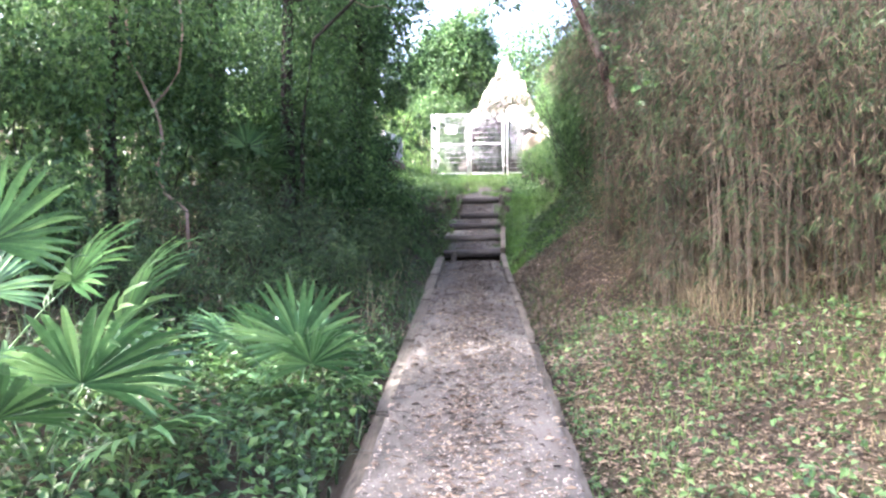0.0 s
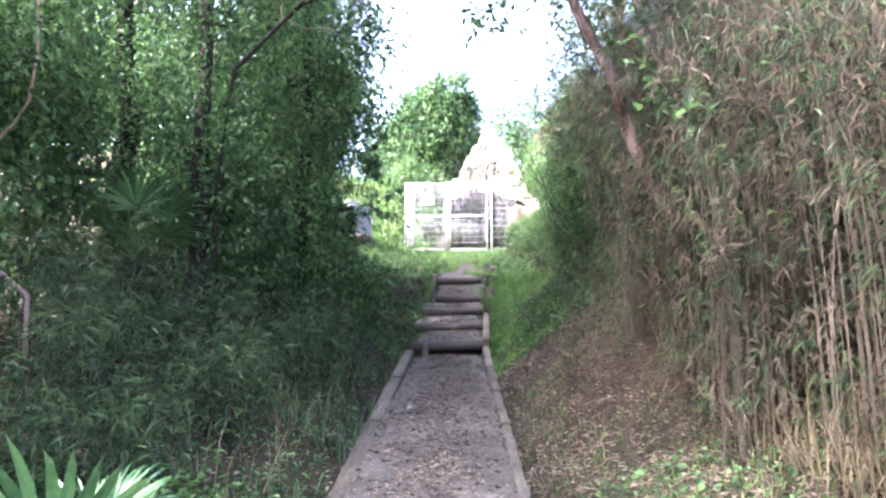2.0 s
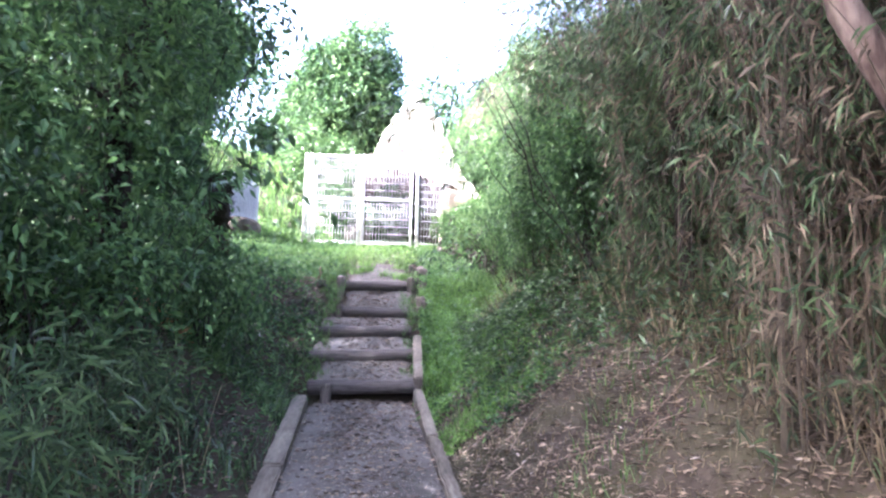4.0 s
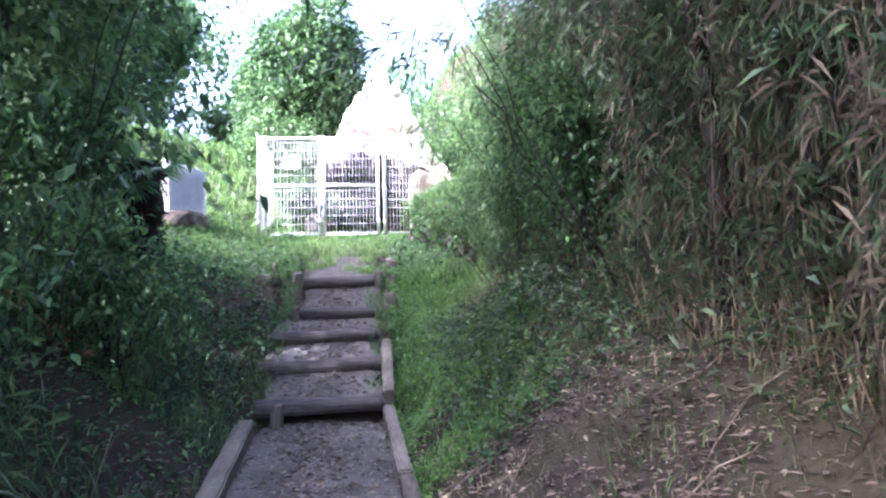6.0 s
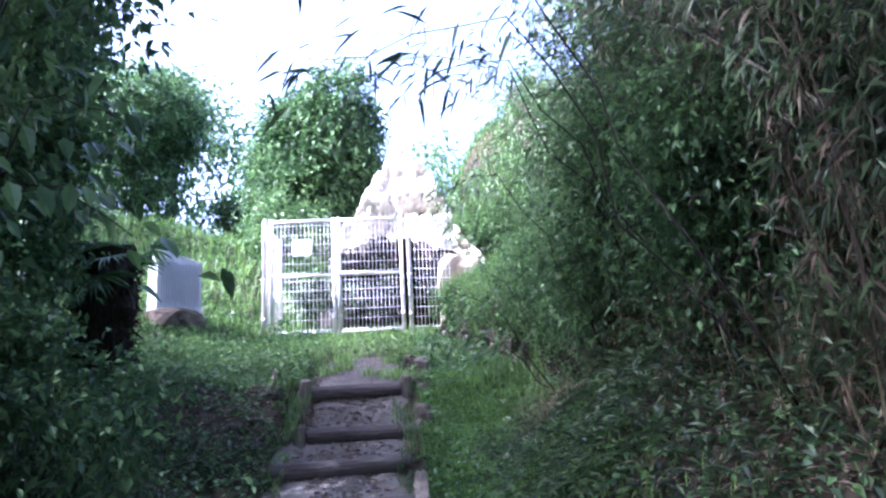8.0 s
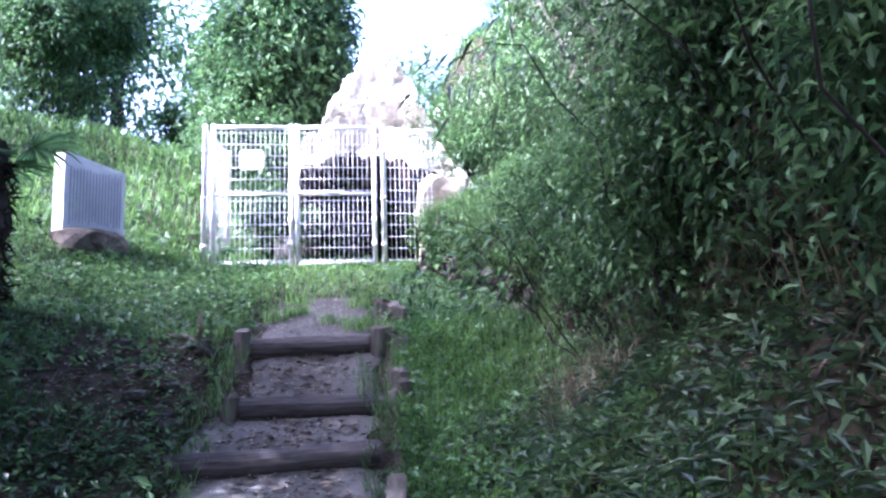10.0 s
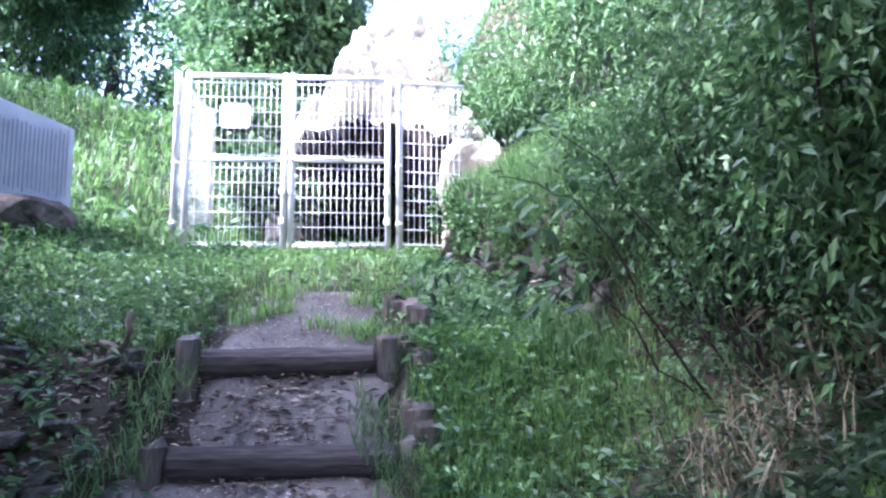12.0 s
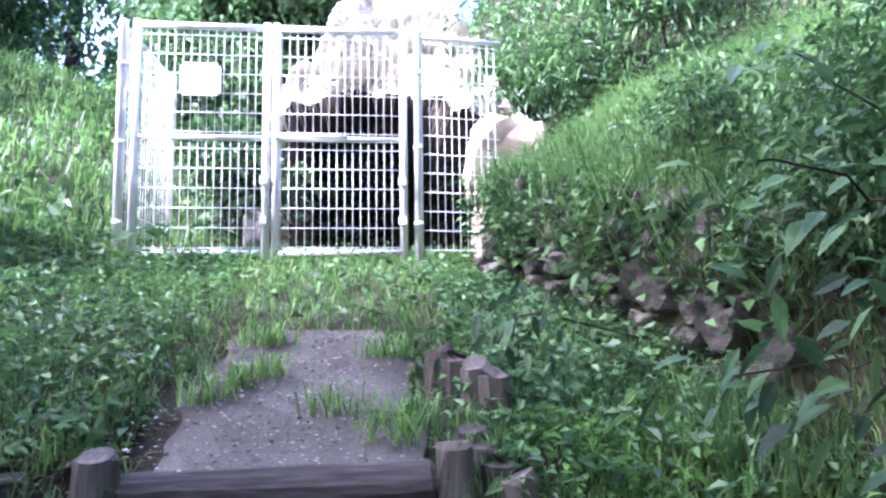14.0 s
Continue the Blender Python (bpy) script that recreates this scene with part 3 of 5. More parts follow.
def tree(name, x, y, height, radius, blobs, mat, L, W, label, lean=(0.0, 0.0), bark=M_BARK, density=1.0, spread=0.16, category="tree", fine=False, limbs=True):
    """Trunk, limbs to each leafy mass, and the crown. Blobs: centre relative to the foot, radii, clumps."""
    z = float(ground_z(x, y)) - 0.1
    th = empty(name, x, y, z, label=label, category=category)
    trunk = rough_line((0, 0, 0), (lean[0], lean[1], height), 9, radius * 0.5)
    v, f = tube_arrays(trunk, np.linspace(radius, radius * 0.35, 9) * (1 + 0.25 * np.exp(-np.arange(9))), 9)
    piece_of("trunk", mesh_data("trunk", v, f, bark, True), th)
    crown = []
    for c, r, n in blobs:
        if limbs:
            k = int(np.clip(np.searchsorted(trunk[:, 2], max(c[2] - 0.8, 0.3)), 2, 8))
            lv, lf = tube_arrays(rough_line(trunk[k], c, 7, 0.06), np.linspace(radius * 0.4, 0.008, 7), 5)
            piece_of("limb", mesh_data("limb", lv, lf, bark, True), th)
        crown.append(scatter_clumps(c, r, int(n * density), 14, spread, L, W, fine=fine))
    tagged(piece_of("crown", mesh_data("crown", *merged(crown), mat), th), kind="stuff")
    return th


EVERGREEN = "dark evergreen tree with dense small leaves in shade"
tree("evergreen_tree", -1.95, 8.6, 5.5, 0.11, [((0.35, 0.1, 2.5), (0.75, 0.9, 0.7), 220), ((0.3, 0.0, 3.7), (0.9, 1.1, 0.9), 260), ((-0.7, -0.2, 3.2), (0.9, 1.0, 1.0), 170),
     ((0.0, 0.3, 5.0), (1.0, 1.1, 0.9), 150), ((-0.2, -0.6, 1.7), (0.8, 0.8, 0.7), 190), ((0.1, -0.5, 0.9), (0.7, 0.8, 0.6), 120)], M_DARKLEAF, 0.075, 0.036, EVERGREEN)
tree("evergreen_tree", -2.5, 6.7, 6.0, 0.10, [((0.1, 0.0, 1.3), (0.9, 0.7, 0.7), 190), ((0.0, 0.2, 2.3), (0.9, 0.9, 0.8), 240), ((0.3, 0.2, 3.5), (0.9, 0.9, 0.9), 220), ((-0.6, 0.4, 4.3), (1.1, 0.9, 1.0), 180), ((0.1, 0.0, 5.4), (1.2, 1.0, 0.8), 120)],
     M_DARKLEAF, 0.07, 0.034, EVERGREEN)
tree("evergreen_tree", -2.9, 10.4, 5.5, 0.12, [((0.0, -0.2, 1.9), (0.8, 0.9, 0.6), 190), ((0.25, 0.0, 2.7), (0.95, 1.0, 0.7), 330), ((0.35, 0.1, 3.8), (0.95, 1.0, 0.8), 380), ((-0.6, 0.2, 3.5), (1.0, 1.0, 1.0), 240), ((0.2, 0, 4.9), (1.0, 1.1, 0.8), 300)],
     M_DARKLEAF, 0.075, 0.038, EVERGREEN)
tree("evergreen_tree", -4.2, 8.2, 6.5, 0.14, [((0, 0, 1.4), (1.3, 1.3, 0.9), 200), ((0, 0, 2.8), (1.4, 1.4, 1.0), 220), ((0.2, 0, 4.2), (1.5, 1.5, 1.2), 220), ((0, 0, 5.8), (1.6, 1.6, 1.1), 170)], M_DARKLEAF, 0.09, 0.045, EVERGREEN, spread=0.22)
tree("evergreen_tree", -3.2, 11.4, 4.4, 0.12, [((0.25, -0.1, 1.2), (0.6, 0.7, 0.6), 330), ((0.4, 0.0, 2.1), (0.7, 0.8, 0.7), 420), ((0.3, 0.1, 3.1), (0.85, 0.9, 0.8), 460), ((0.1, 0, 4.2), (0.9, 1.0, 0.8), 380), ((-0.7, 0.2, 2.6), (0.9, 0.9, 1.0), 300)],
     M_DARKLEAF, 0.08, 0.04, EVERGREEN)
tree("leafy_tree", -3.9, 4.9, 5.0, 0.07, [((0, 0, 1.2), (1.0, 1.0, 0.7), 170), ((0.2, 0.2, 2.6), (1.1, 1.0, 0.9), 230), ((-0.2, 0, 4.0), (1.3, 1.2, 0.9), 220)], M_LEAF, 0.075, 0.042,
     "slender tree with sunlit yellow-green leaves")
tree("leafy_tree", -5.6, 6.9, 6.5, 0.14, [((0, 0, 1.6), (1.5, 1.5, 1.2), 210), ((0.2, 0, 3.6), (1.6, 1.6, 1.3), 230), ((0, 0, 5.8), (1.7, 1.7, 1.2), 190)], M_LEAF, 0.09, 0.05,
     "tree with sunlit yellow-green leaves behind the thicket", spread=0.22)
tree("leafy_tree", -5.6, 2.1, 6.0, 0.12, [((0, 0.2, 1.8), (1.4, 1.6, 1.0), 200), ((0.4, 0.0, 4.0), (1.3, 1.2, 1.0), 160), ((0.4, -0.2, 5.6), (1.4, 1.2, 1.0), 140)], M_LEAF, 0.09, 0.05,
     "tree with sunlit yellow-green leaves behind the thicket", spread=0.22)
tree("evergreen_tree", -4.0, -2.2, 7.0, 0.16, [((0.3, 0, 3.6), (1.6, 1.7, 1.3), 170), ((0.8, 0.3, 5.4), (1.9, 1.9, 1.3), 200), ((0.3, 0, 7.0), (1.8, 1.8, 1.1), 150)], M_DARKLEAF, 0.11, 0.055, EVERGREEN, spread=0.25)
tree("evergreen_tree", 3.6, -2.5, 6.5, 0.16, [((-0.3, 0, 3.8), (1.6, 1.7, 1.3), 170), ((-0.6, 0.3, 5.6), (1.9, 1.9, 1.3), 200)], M_DARKLEAF, 0.11, 0.055, EVERGREEN, spread=0.25)

# Added outside the view, to throw shade over the clearing.
for x, y, h, n in ((-5.6, 11.0, 8.5, 190),):
    tree("evergreen_tree", x, y, h * 0.8, 0.16, [((0, 0, h * 0.3), (1.4, 1.2, h * 0.16), n), ((0.2, 0, h * 0.55), (1.5, 1.3, h * 0.18), n), ((0, 0, h * 0.82), (1.5, 1.3, h * 0.17), n)], M_DARKLEAF, 0.11, 0.055,
         "unseen tall evergreen tree added to shade the clearing", spread=0.25)
# Sun blockers: crowns added above the view, spaced to leave sun patches.
for x, y, h in ((-5.0, 1.9, 10.5), (-5.1, 4.45, 11.5), (-5.0, 6.75, 11.5), (-6.5, -1.0, 10.5)):
    tree("evergreen_tree", x, y, h * 0.85, 0.18, [((0, 0, h * 0.62), (1.4, 0.95, h * 0.13), 230), ((0.2, 0, h * 0.78), (1.5, 0.95, h * 0.13), 240), ((0, 0, h * 0.93), (1.4, 0.9, h * 0.1), 200)], M_DARKLEAF, 0.12, 0.06,
         "tall evergreen tree added to shade the gully from above the view", spread=0.25)
# Another added sun blocker, thinner so some light gets through.
tree("evergreen_tree", -5.7, 3.1, 9.2, 0.17, [((0, 0, 6.7), (1.3, 0.9, 1.4), 110), ((0.2, 0, 8.5), (1.3, 0.9, 1.4), 110), ((0, 0, 10.0), (1.2, 0.9, 1.0), 90)], M_DARKLEAF, 0.12, 0.06, "tall thin-crowned evergreen tree added to dapple the gully's light", spread=0.25)
# Out-of-view crowns added to keep the sun off the lower path.
for x, y, h in ((-6.3, 3.7, 6.8), (-5.2, -0.95, 6.6), (-5.4, -3.2, 6.6), (-5.0, 2.3, 6.8), (-5.3, -5.6, 7.0)):
    tree("evergreen_tree", x, y, h * 0.85, 0.15, [((0, 0, h * 0.62), (1.3, 1.0, h * 0.16), 230), ((0.2, 0, h * 0.88), (1.4, 1.1, h * 0.16), 260)], M_DARKLEAF, 0.12, 0.06,
         "unseen evergreen tree added to shade the lower path", spread=0.25)
# Canopy added above the view to dim the skylight along the path.
for x, y, reach in ((3.3, 3.0, -2.2), (3.5, 5.2, -2.4), (3.3, 7.2, -2.0)):
    tree("evergreen_tree", x, y, 6.6, 0.15, [((reach, 0.0, 6.7), (1.3, 1.2, 0.5), 260), ((reach * 0.45, 0.3, 6.3), (1.2, 1.2, 0.6), 260), ((reach - 1.6, 0.2, 7.2), (1.2, 1.2, 0.5), 200)], M_DARKLEAF, 0.11, 0.055,
         "evergreen tree added to block skylight high over the path", spread=0.25)
for x, y, h in ((2.5, 6.9, 6.0), (2.6, 8.6, 6.2), (2.7, 10.2, 6.2)):
    tree("evergreen_tree", x, y, h * 0.8, 0.10, [((-0.3, 0, h * 0.82), (1.3, 1.1, h * 0.12), 260), ((-0.6, 0.2, h * 0.98), (1.5, 1.2, h * 0.12), 260)], M_DARKLEAF, 0.10, 0.05,
         "dark evergreen tree arching over the bamboo", spread=0.22)
# Added behind the bamboo so less skylight reaches the thicket.
for x, y, h in ((4.2, 6.2, 7.0), (4.3, 8.8, 7.0), (4.2, 11.2, 6.5), (4.4, 3.6, 7.0)):
    tree("evergreen_tree", x, y, h * 0.8, 0.16, [((0, 0, h * 0.45), (1.3, 1.4, h * 0.2), 190), ((-0.4, 0, h * 0.75), (1.6, 1.5, h * 0.18), 230)], M_DARKLEAF, 0.11, 0.055,
         "tall evergreen tree added behind the bamboo to cut skylight", spread=0.25)

# the arching bough over the path, with its leaves
bough = empty("arching_bough", -2.2, 6.4, float(ground_z(-2.2, 6.4)) - 0.1, label="thin bare tree stem arching over the path with sparse leaves", category="tree")
spine = np.array([(0, 0, 0), (0.0, 0, 1.6), (0.2, -0.2, 2.6), (0.9, -0.4, 3.15), (1.8, -0.4, 3.4), (2.6, -0.3, 3.4), (3.5, -0.1, 3.2)])
v, f = tube_arrays(spine, [0.03, 0.028, 0.024, 0.02, 0.016, 0.012, 0.006], 7)
piece_of("stem", mesh_data("stem", v, f, M_BARK, True), bough)
tl = []
for i in range(22):
    k = 2.6 + 3.3 * rng.random()
    a = spine[int(k)] + (spine[int(k) + 1] - spine[int(k)]) * (k % 1) if k < 6 else spine[6]
    b = a + rng.normal(0, 0.35, 3) + [0.1, 0, 0.12]
    piece_of("twig", mesh_data("twig", *tube_arrays(rough_line(a, b, 5, 0.03), np.linspace(0.008, 0.003, 5), 4), M_TWIG), bough)
    tl.append(scatter_clumps(b, (0.28, 0.28, 0.16), 9, 9, 0.08, 0.075, 0.038))
piece_of("leaves", mesh_data("leaves", *merged(tl), M_DARKLEAF), bough)


def leafy_branch(x, y, z, way, length, n, L, W, mat, label, support):
    """A branch with large single leaves, from a stem that stands on the ground."""
    th = empty("leafy_branch", support[0], support[1], float(ground_z(*support)) - 0.05, label=label, category="branch")
    a = np.array([x, y, z]) - np.array(th.location)
    way = unit(np.array(way, float))
    foot = rough_line((0, 0, 0), a, 7, 0.05)
    tip = rough_line(a, a + way * length, 6, 0.03, -0.03)
    v, f = tube_arrays(np.concatenate([foot, tip[1:]]), np.linspace(0.006, 0.002, 12), 5)
    piece_of("stem", mesh_data("stem", v, f, M_BARK, True), th)
    t = rng.random(n)
    P = a + way * length * t[:, None] + rng.normal(0, 0.09, (n, 3))
    D = unit(rng.normal(0, 0.6, (n, 3)) + way + [0, 0, -0.35])
    N = unit(rng.normal(0, 0.35, (n, 3)) + [0, -0.3, 1])
    s = 0.7 + 0.5 * rng.random(n)
    piece_of("leaves", mesh_data("leaves", *leaf_arrays(P, D, N, L * s, W * s, 0.2, True), mat), th)
    return th


leafy_branch(-1.15, 8.45, 3.0, (0.8, -0.1, -0.45), 0.55, 60, 0.09, 0.055, M_LEAF, "drooping twig with broad green leaves beside the path", (-1.75, 8.9))
leafy_branch(-1.1, 8.5, 3.3, (0.7, 0.0, -0.2), 0.45, 45, 0.09, 0.055, M_LEAF, "drooping twig with broad green leaves beside the path", (-1.7, 8.8))
leafy_branch(-1.25, 8.6, 3.9, (0.5, -0.2, 0.1), 0.3, 14, 0.12, 0.08, M_LEAF, "twig with a few large dark leaves over the path", (-1.8, 8.7))
leafy_branch(1.0, 11.6, 2.95, (-0.5, -0.1, 0.15), 0.35, 36, 0.075, 0.036, M_DARKLEAF, "low shrub branch with long glossy green leaves", (1.5, 11.6))
leafy_branch(1.15, 11.75, 3.15, (-0.4, 0.1, 0.35), 0.3, 16, 0.07, 0.04, M_LEAF, "shrub branch with broad bright green leaves", (1.55, 11.6))
leafy_branch(1.05, 11.8, 2.72, (-0.5, 0.2, -0.15), 0.3, 50, 0.085, 0.035, M_DARKLEAF, "low shrub branch with long glossy green leaves", (1.5, 11.7))
leafy_branch(1.75, 4.6, 2.95, (-0.75, -0.25, 0.55), 0.6, 34, 0.085, 0.075, M_LEAF, "ivy stem with rounded leaves reaching out of the thicket", (1.95, 4.6))
leafy_branch(1.7, 3.9, 2.65, (-0.6, -0.35, 0.15), 0.4, 22, 0.085, 0.075, M_LEAF, "ivy stem with rounded leaves reaching out of the thicket", (1.9, 4.0))
leafy_branch(0.75, 13.0, 2.95, (-0.35, -0.2, -0.3), 0.35, 60, 0.08, 0.03, M_DARKLEAF, "drooping dark twig over the bank", (1.1, 12.9))


SPRIG = "bamboo sprig with narrow dark leaves hanging over the path"
leafy_branch(0.80, 9.1, 3.75, (-0.8, -0.35, -0.30), 1.0, 70, 0.14, 0.018, M_BAMBOOLEAF, SPRIG, (1.75, 9.5))
leafy_branch(0.95, 9.9, 4.15, (-0.8, -0.3, -0.12), 0.8, 70, 0.14, 0.018, M_BAMBOOLEAF, SPRIG, (1.8, 10.0))
leafy_branch(0.95, 10.6, 3.7, (-0.7, -0.3, -0.35), 0.6, 60, 0.12, 0.016, M_BAMBOOLEAF, SPRIG, (1.8, 10.7))
leafy_branch(0.75, 8.8, 3.80, (-0.9, 0.0, -0.28), 1.05, 70, 0.16, 0.022, M_BAMBOOLEAF, SPRIG, (1.75, 9.0))
leafy_branch(0.7, 8.6, 4.05, (-0.85, 0.1, -0.1), 0.85, 45, 0.16, 0.022, M_BAMBOOLEAF, SPRIG, (1.75, 8.7))
leafy_branch(-0.75, 8.0, 3.9, (0.6, -0.1, -0.5), 0.5, 26, 0.22, 0.02, M_DARKLEAF, "dark drooping palm-like leaf strips over the path", (-1.8, 8.3))


# bamboo
def bamboo_clump(name, radius, height, culms, groups, dry, label, leaf_length=0.088, bow_most=0.35):
    """Thin culms from one stool, bowed outwards at the top, with hanging narrow leaves, green and dry."""
    th = empty(name, 0, 0, 0, label=label, category="bamboo", group=name.replace("_", " ") + "s")
    base, out = [], []
    for i in range(culms):
        a, r = rng.random() * 6.283, radius * math.sqrt(rng.random())
        foot = np.array([r * math.cos(a), r * math.sin(a), -0.1])
        way = unit(rng.normal(0, 1, 3) * [1, 1, 0] + foot * [1.5, 1.5, 0] + 1e-6)
        h = height * (0.55 + 0.5 * rng.random())
        t = np.linspace(0, 1, 7)[:, None]
        bow = (0.08 + bow_most * rng.random()) * h
        pts = foot + way * bow * t ** 2.4 + np.array([0, 0, 1.0]) * h * (t - 0.16 * t ** 3)
        piece_of("culm", mesh_data("culm", *tube_arrays(pts, np.linspace(0.0048, 0.0018, 7), 3), M_CULM), th)
        k = rng.random(groups) ** 0.9 * 0.95 + 0.02
        g = foot + way * bow * k[:, None] ** 2.4 + np.array([0, 0, 1.0]) * h * (k - 0.16 * k ** 3)[:, None]
        base.append(g + rng.normal(0, 0.10, (groups, 3)))
        out.append(np.repeat(way[None], groups, 0))
    g, w = np.concatenate(base), np.concatenate(out)
    per = 5
    P = np.repeat(g, per, 0) + rng.normal(0, 0.025, (len(g) * per, 3))
    D = unit(np.repeat(w, per, 0) * 0.5 + rng.normal(0, 0.65, P.shape) + [0, 0, -0.75])
    N = unit(rng.normal(0, 0.7, P.shape) + [0, 0, 0.8])
    s = 0.6 + 0.7 * rng.random(len(P))
    is_dry = np.repeat(rng.random(len(g)) < np.clip(dry + 0.25 - 0.35 * g[:, 2] / height, 0, 1), per)
    for nm, pick, mat in (("green_leaves", ~is_dry, M_BAMBOOLEAF), ("dry_leaves", is_dry, M_DRYLEAF)):
        if pick.sum():
            tagged(piece_of(nm, mesh_data(nm, *leaf_arrays(P[pick], D[pick], N[pick], leaf_length * s[pick], leaf_length * 0.108 * s[pick], 0.3), mat), th), kind="stuff")
    return th


def spread_clumps(kinds, places):
    """The first of each kind goes to a place of its own, the others are copies."""
    used = set()
    for i, (x, y, turn) in enumerate(places):
        k = kinds[i % len(kinds)]
        m = pose(x, y, float(ground_z(x, y)), 0, 0, turn)
        if k.name in used:
            copy_thing(k, m)
        else:
            used.add(k.name)
            k.matrix_basis = m


dry_kinds = [bamboo_clump("dry_bamboo_clump", 0.36, 3.9, 60, 26, 0.42, "thicket of thin brown bamboo with withered hanging leaves", 0.08, 0.22) for _ in range(3)]
places = [(1.95, 4.1, 0), (2.4, 3.4, 80), (2.45, 4.3, 150), (2.9, 3.7, 210), (3.0, 2.8, 20), (2.45, 5.2, 40), (2.3, 4.75, 20), (2.08, 5.15, 260), (1.86, 6.1, 120), (2.2, 5.9, 10),
          (2.6, 6.1, 60), (2.8, 5.2, 130), (3.3, 4.4, 270), (3.5, 3.4, 330), (3.0, 6.6, 100), (3.3, 2.2, 45), (3.6, 5.4, 160)]
spread_clumps(dry_kinds, places)
green_kinds = [bamboo_clump("green_bamboo_clump", 0.38, 3.4, 42, 32, 0.10, "arching green bamboo with narrow drooping leaves") for _ in range(3)]
places = [(2.0, 8.3, 0), (2.05, 9.2, 70), (2.0, 10.0, 140), (1.95, 10.8, 210), (2.2, 8.6, 280), (2.2, 9.6, 35), (2.2, 10.5, 100), (2.4, 11.2, 165), (2.9, 9.0, 230), (2.9, 10.1, 300), (2.4, 7.8, 20),
          (3.4, 8.0, 60), (3.2, 11.0, 130), (3.6, 9.6, 10), (2.9, 7.4, 250), (1.95, 11.6, 320), (3.0, 12.0, 85)]
spread_clumps(green_kinds, places)

mixed_kinds = [bamboo_clump("mixed_bamboo_clump", 0.36, 3.6, 44, 33, 0.14, "dark bamboo thicket with green tops and withered lower leaves") for _ in range(2)]
spread_clumps(mixed_kinds, [(2.15, 7.1, 0), (2.2, 6.6, 160), (2.2, 7.8, 90), (2.6, 6.7, 200), (2.6, 7.4, 300), (2.4, 8.4, 45), (2.9, 7.2, 130), (3.2, 7.9, 220)])

# trunks that stand in the thicket
tree("leaning_tree", 2.25, 5.5, 4.4, 0.075, [((-1.3, 0.1, 3.8), (0.5, 0.5, 0.4), 80), ((-1.3, 0.1, 4.4), (0.9, 0.9, 0.5), 90), ((-1.0, 0.3, 5.0), (1.1, 1.0, 0.6), 80)], M_DARKLEAF, 0.09, 0.045, "leaning tree with rough reddish bark among bamboo", lean=(-1.75, -0.15), bark=M_REDBARK)
tree("dark_tree", 1.98, 7.75, 5.5, 0.055, [((-0.2, 0.3, 4.4), (0.9, 1.0, 0.7), 90), ((0.1, 0.3, 5.4), (1.2, 1.2, 0.8), 110)], M_DARKLEAF, 0.09, 0.045, "slim dark-barked tree standing in the bamboo thicket", lean=(-0.15, 0.3))
tree("dark_tree", 2.9, 8.9, 6.5, 0.13, [((0, 0, 4.2), (1.4, 1.4, 1.0), 150), ((0, 0, 5.8), (1.7, 1.7, 1.0), 170)], M_DARKLEAF, 0.10, 0.05, "dark-barked tree rising out of the bamboo thicket", spread=0.22)
tree("dark_tree", 2.6, 11.3, 5.0, 0.11, [((0, 0, 3.0), (1.1, 1.2, 0.9), 150), ((-0.3, 0, 4.4), (1.2, 1.2, 0.9), 150)], M_LEAF, 0.08, 0.04, "leafy green tree above the grassy bank", spread=0.2)


def shrub(x, y, height, width, mat, L, W, n, label, stems=7, fine=False, name="shrub"):
    z = float(ground_z(x, y)) - 0.05
    th = empty(name, x, y, z, label=label, category="shrub")
    crown = []
    for i in range(stems):
        a = 6.283 * i / stems + rng.random()
        b = np.array([math.cos(a) * width * (0.3 + 0.5 * rng.random()), math.sin(a) * width * (0.3 + 0.5 * rng.random()), height * (0.55 + 0.4 * rng.random())])
        piece_of("stem", mesh_data("stem", *tube_arrays(rough_line((0, 0, 0), b, 6, 0.04), np.linspace(0.012, 0.003, 6), 4), M_BARK), th)
        crown.append(scatter_clumps(b, (width * 0.45, width * 0.45, height * 0.3), n // stems, 12, 0.09, L, W, fine=fine))
    crown.append(scatter_clumps((0, 0, height * 0.5), (width * 0.8, width * 0.8, height * 0.45), n // 3, 12, 0.1, L, W, fine=fine))
    tagged(piece_of("leaves", mesh_data("leaves", *merged(crown), mat), th), kind="stuff")
    return th


shrub(-0.95, 16.4, 0.9, 0.5, M_LEAF, 0.08, 0.04, 170, "leafy shrub behind the gate beside the cave")
shrub(-1.4, 17.7, 1.3, 0.9, M_LEAF, 0.09, 0.04, 420, "leafy green shrub on the slope behind the gate", 8)
shrub(-1.2, 18.6, 2.9, 1.6, M_DARKLEAF, 0.12, 0.055, 2300, "large rounded shrub with glossy leaves above the rock", 9)
shrub(-0.25, 18.9, 2.3, 0.8, M_DARKLEAF, 0.11, 0.05, 700, "dark glossy shrub above the rock", 7)
shrub(-5.2, 20.5, 3.1, 1.6, M_DARKLEAF, 0.11, 0.05, 1900, "broad dark blue-green shrub at the top of the slope", 9)
shrub(-2.9, 22.0, 1.3, 1.0, M_LEAF, 0.12, 0.06, 300, "sunlit green shrub on the slope above the gate")
shrub(1.75, 16.7, 1.9, 0.75, M_LEAF, 0.10, 0.02, 420, "airy shrub with thin stems and narrow leaves above the bank", 12)
shrub(1.75, 17.9, 0.9, 0.6, M_LEAF, 0.09, 0.03, 320, "sunlit green shrub on the hillside above the cave", 9)
shrub(3.0, 17.4, 1.7, 1.1, M_LEAF, 0.10, 0.035, 520, "sunlit green shrub on the hillside above the cave", 9)
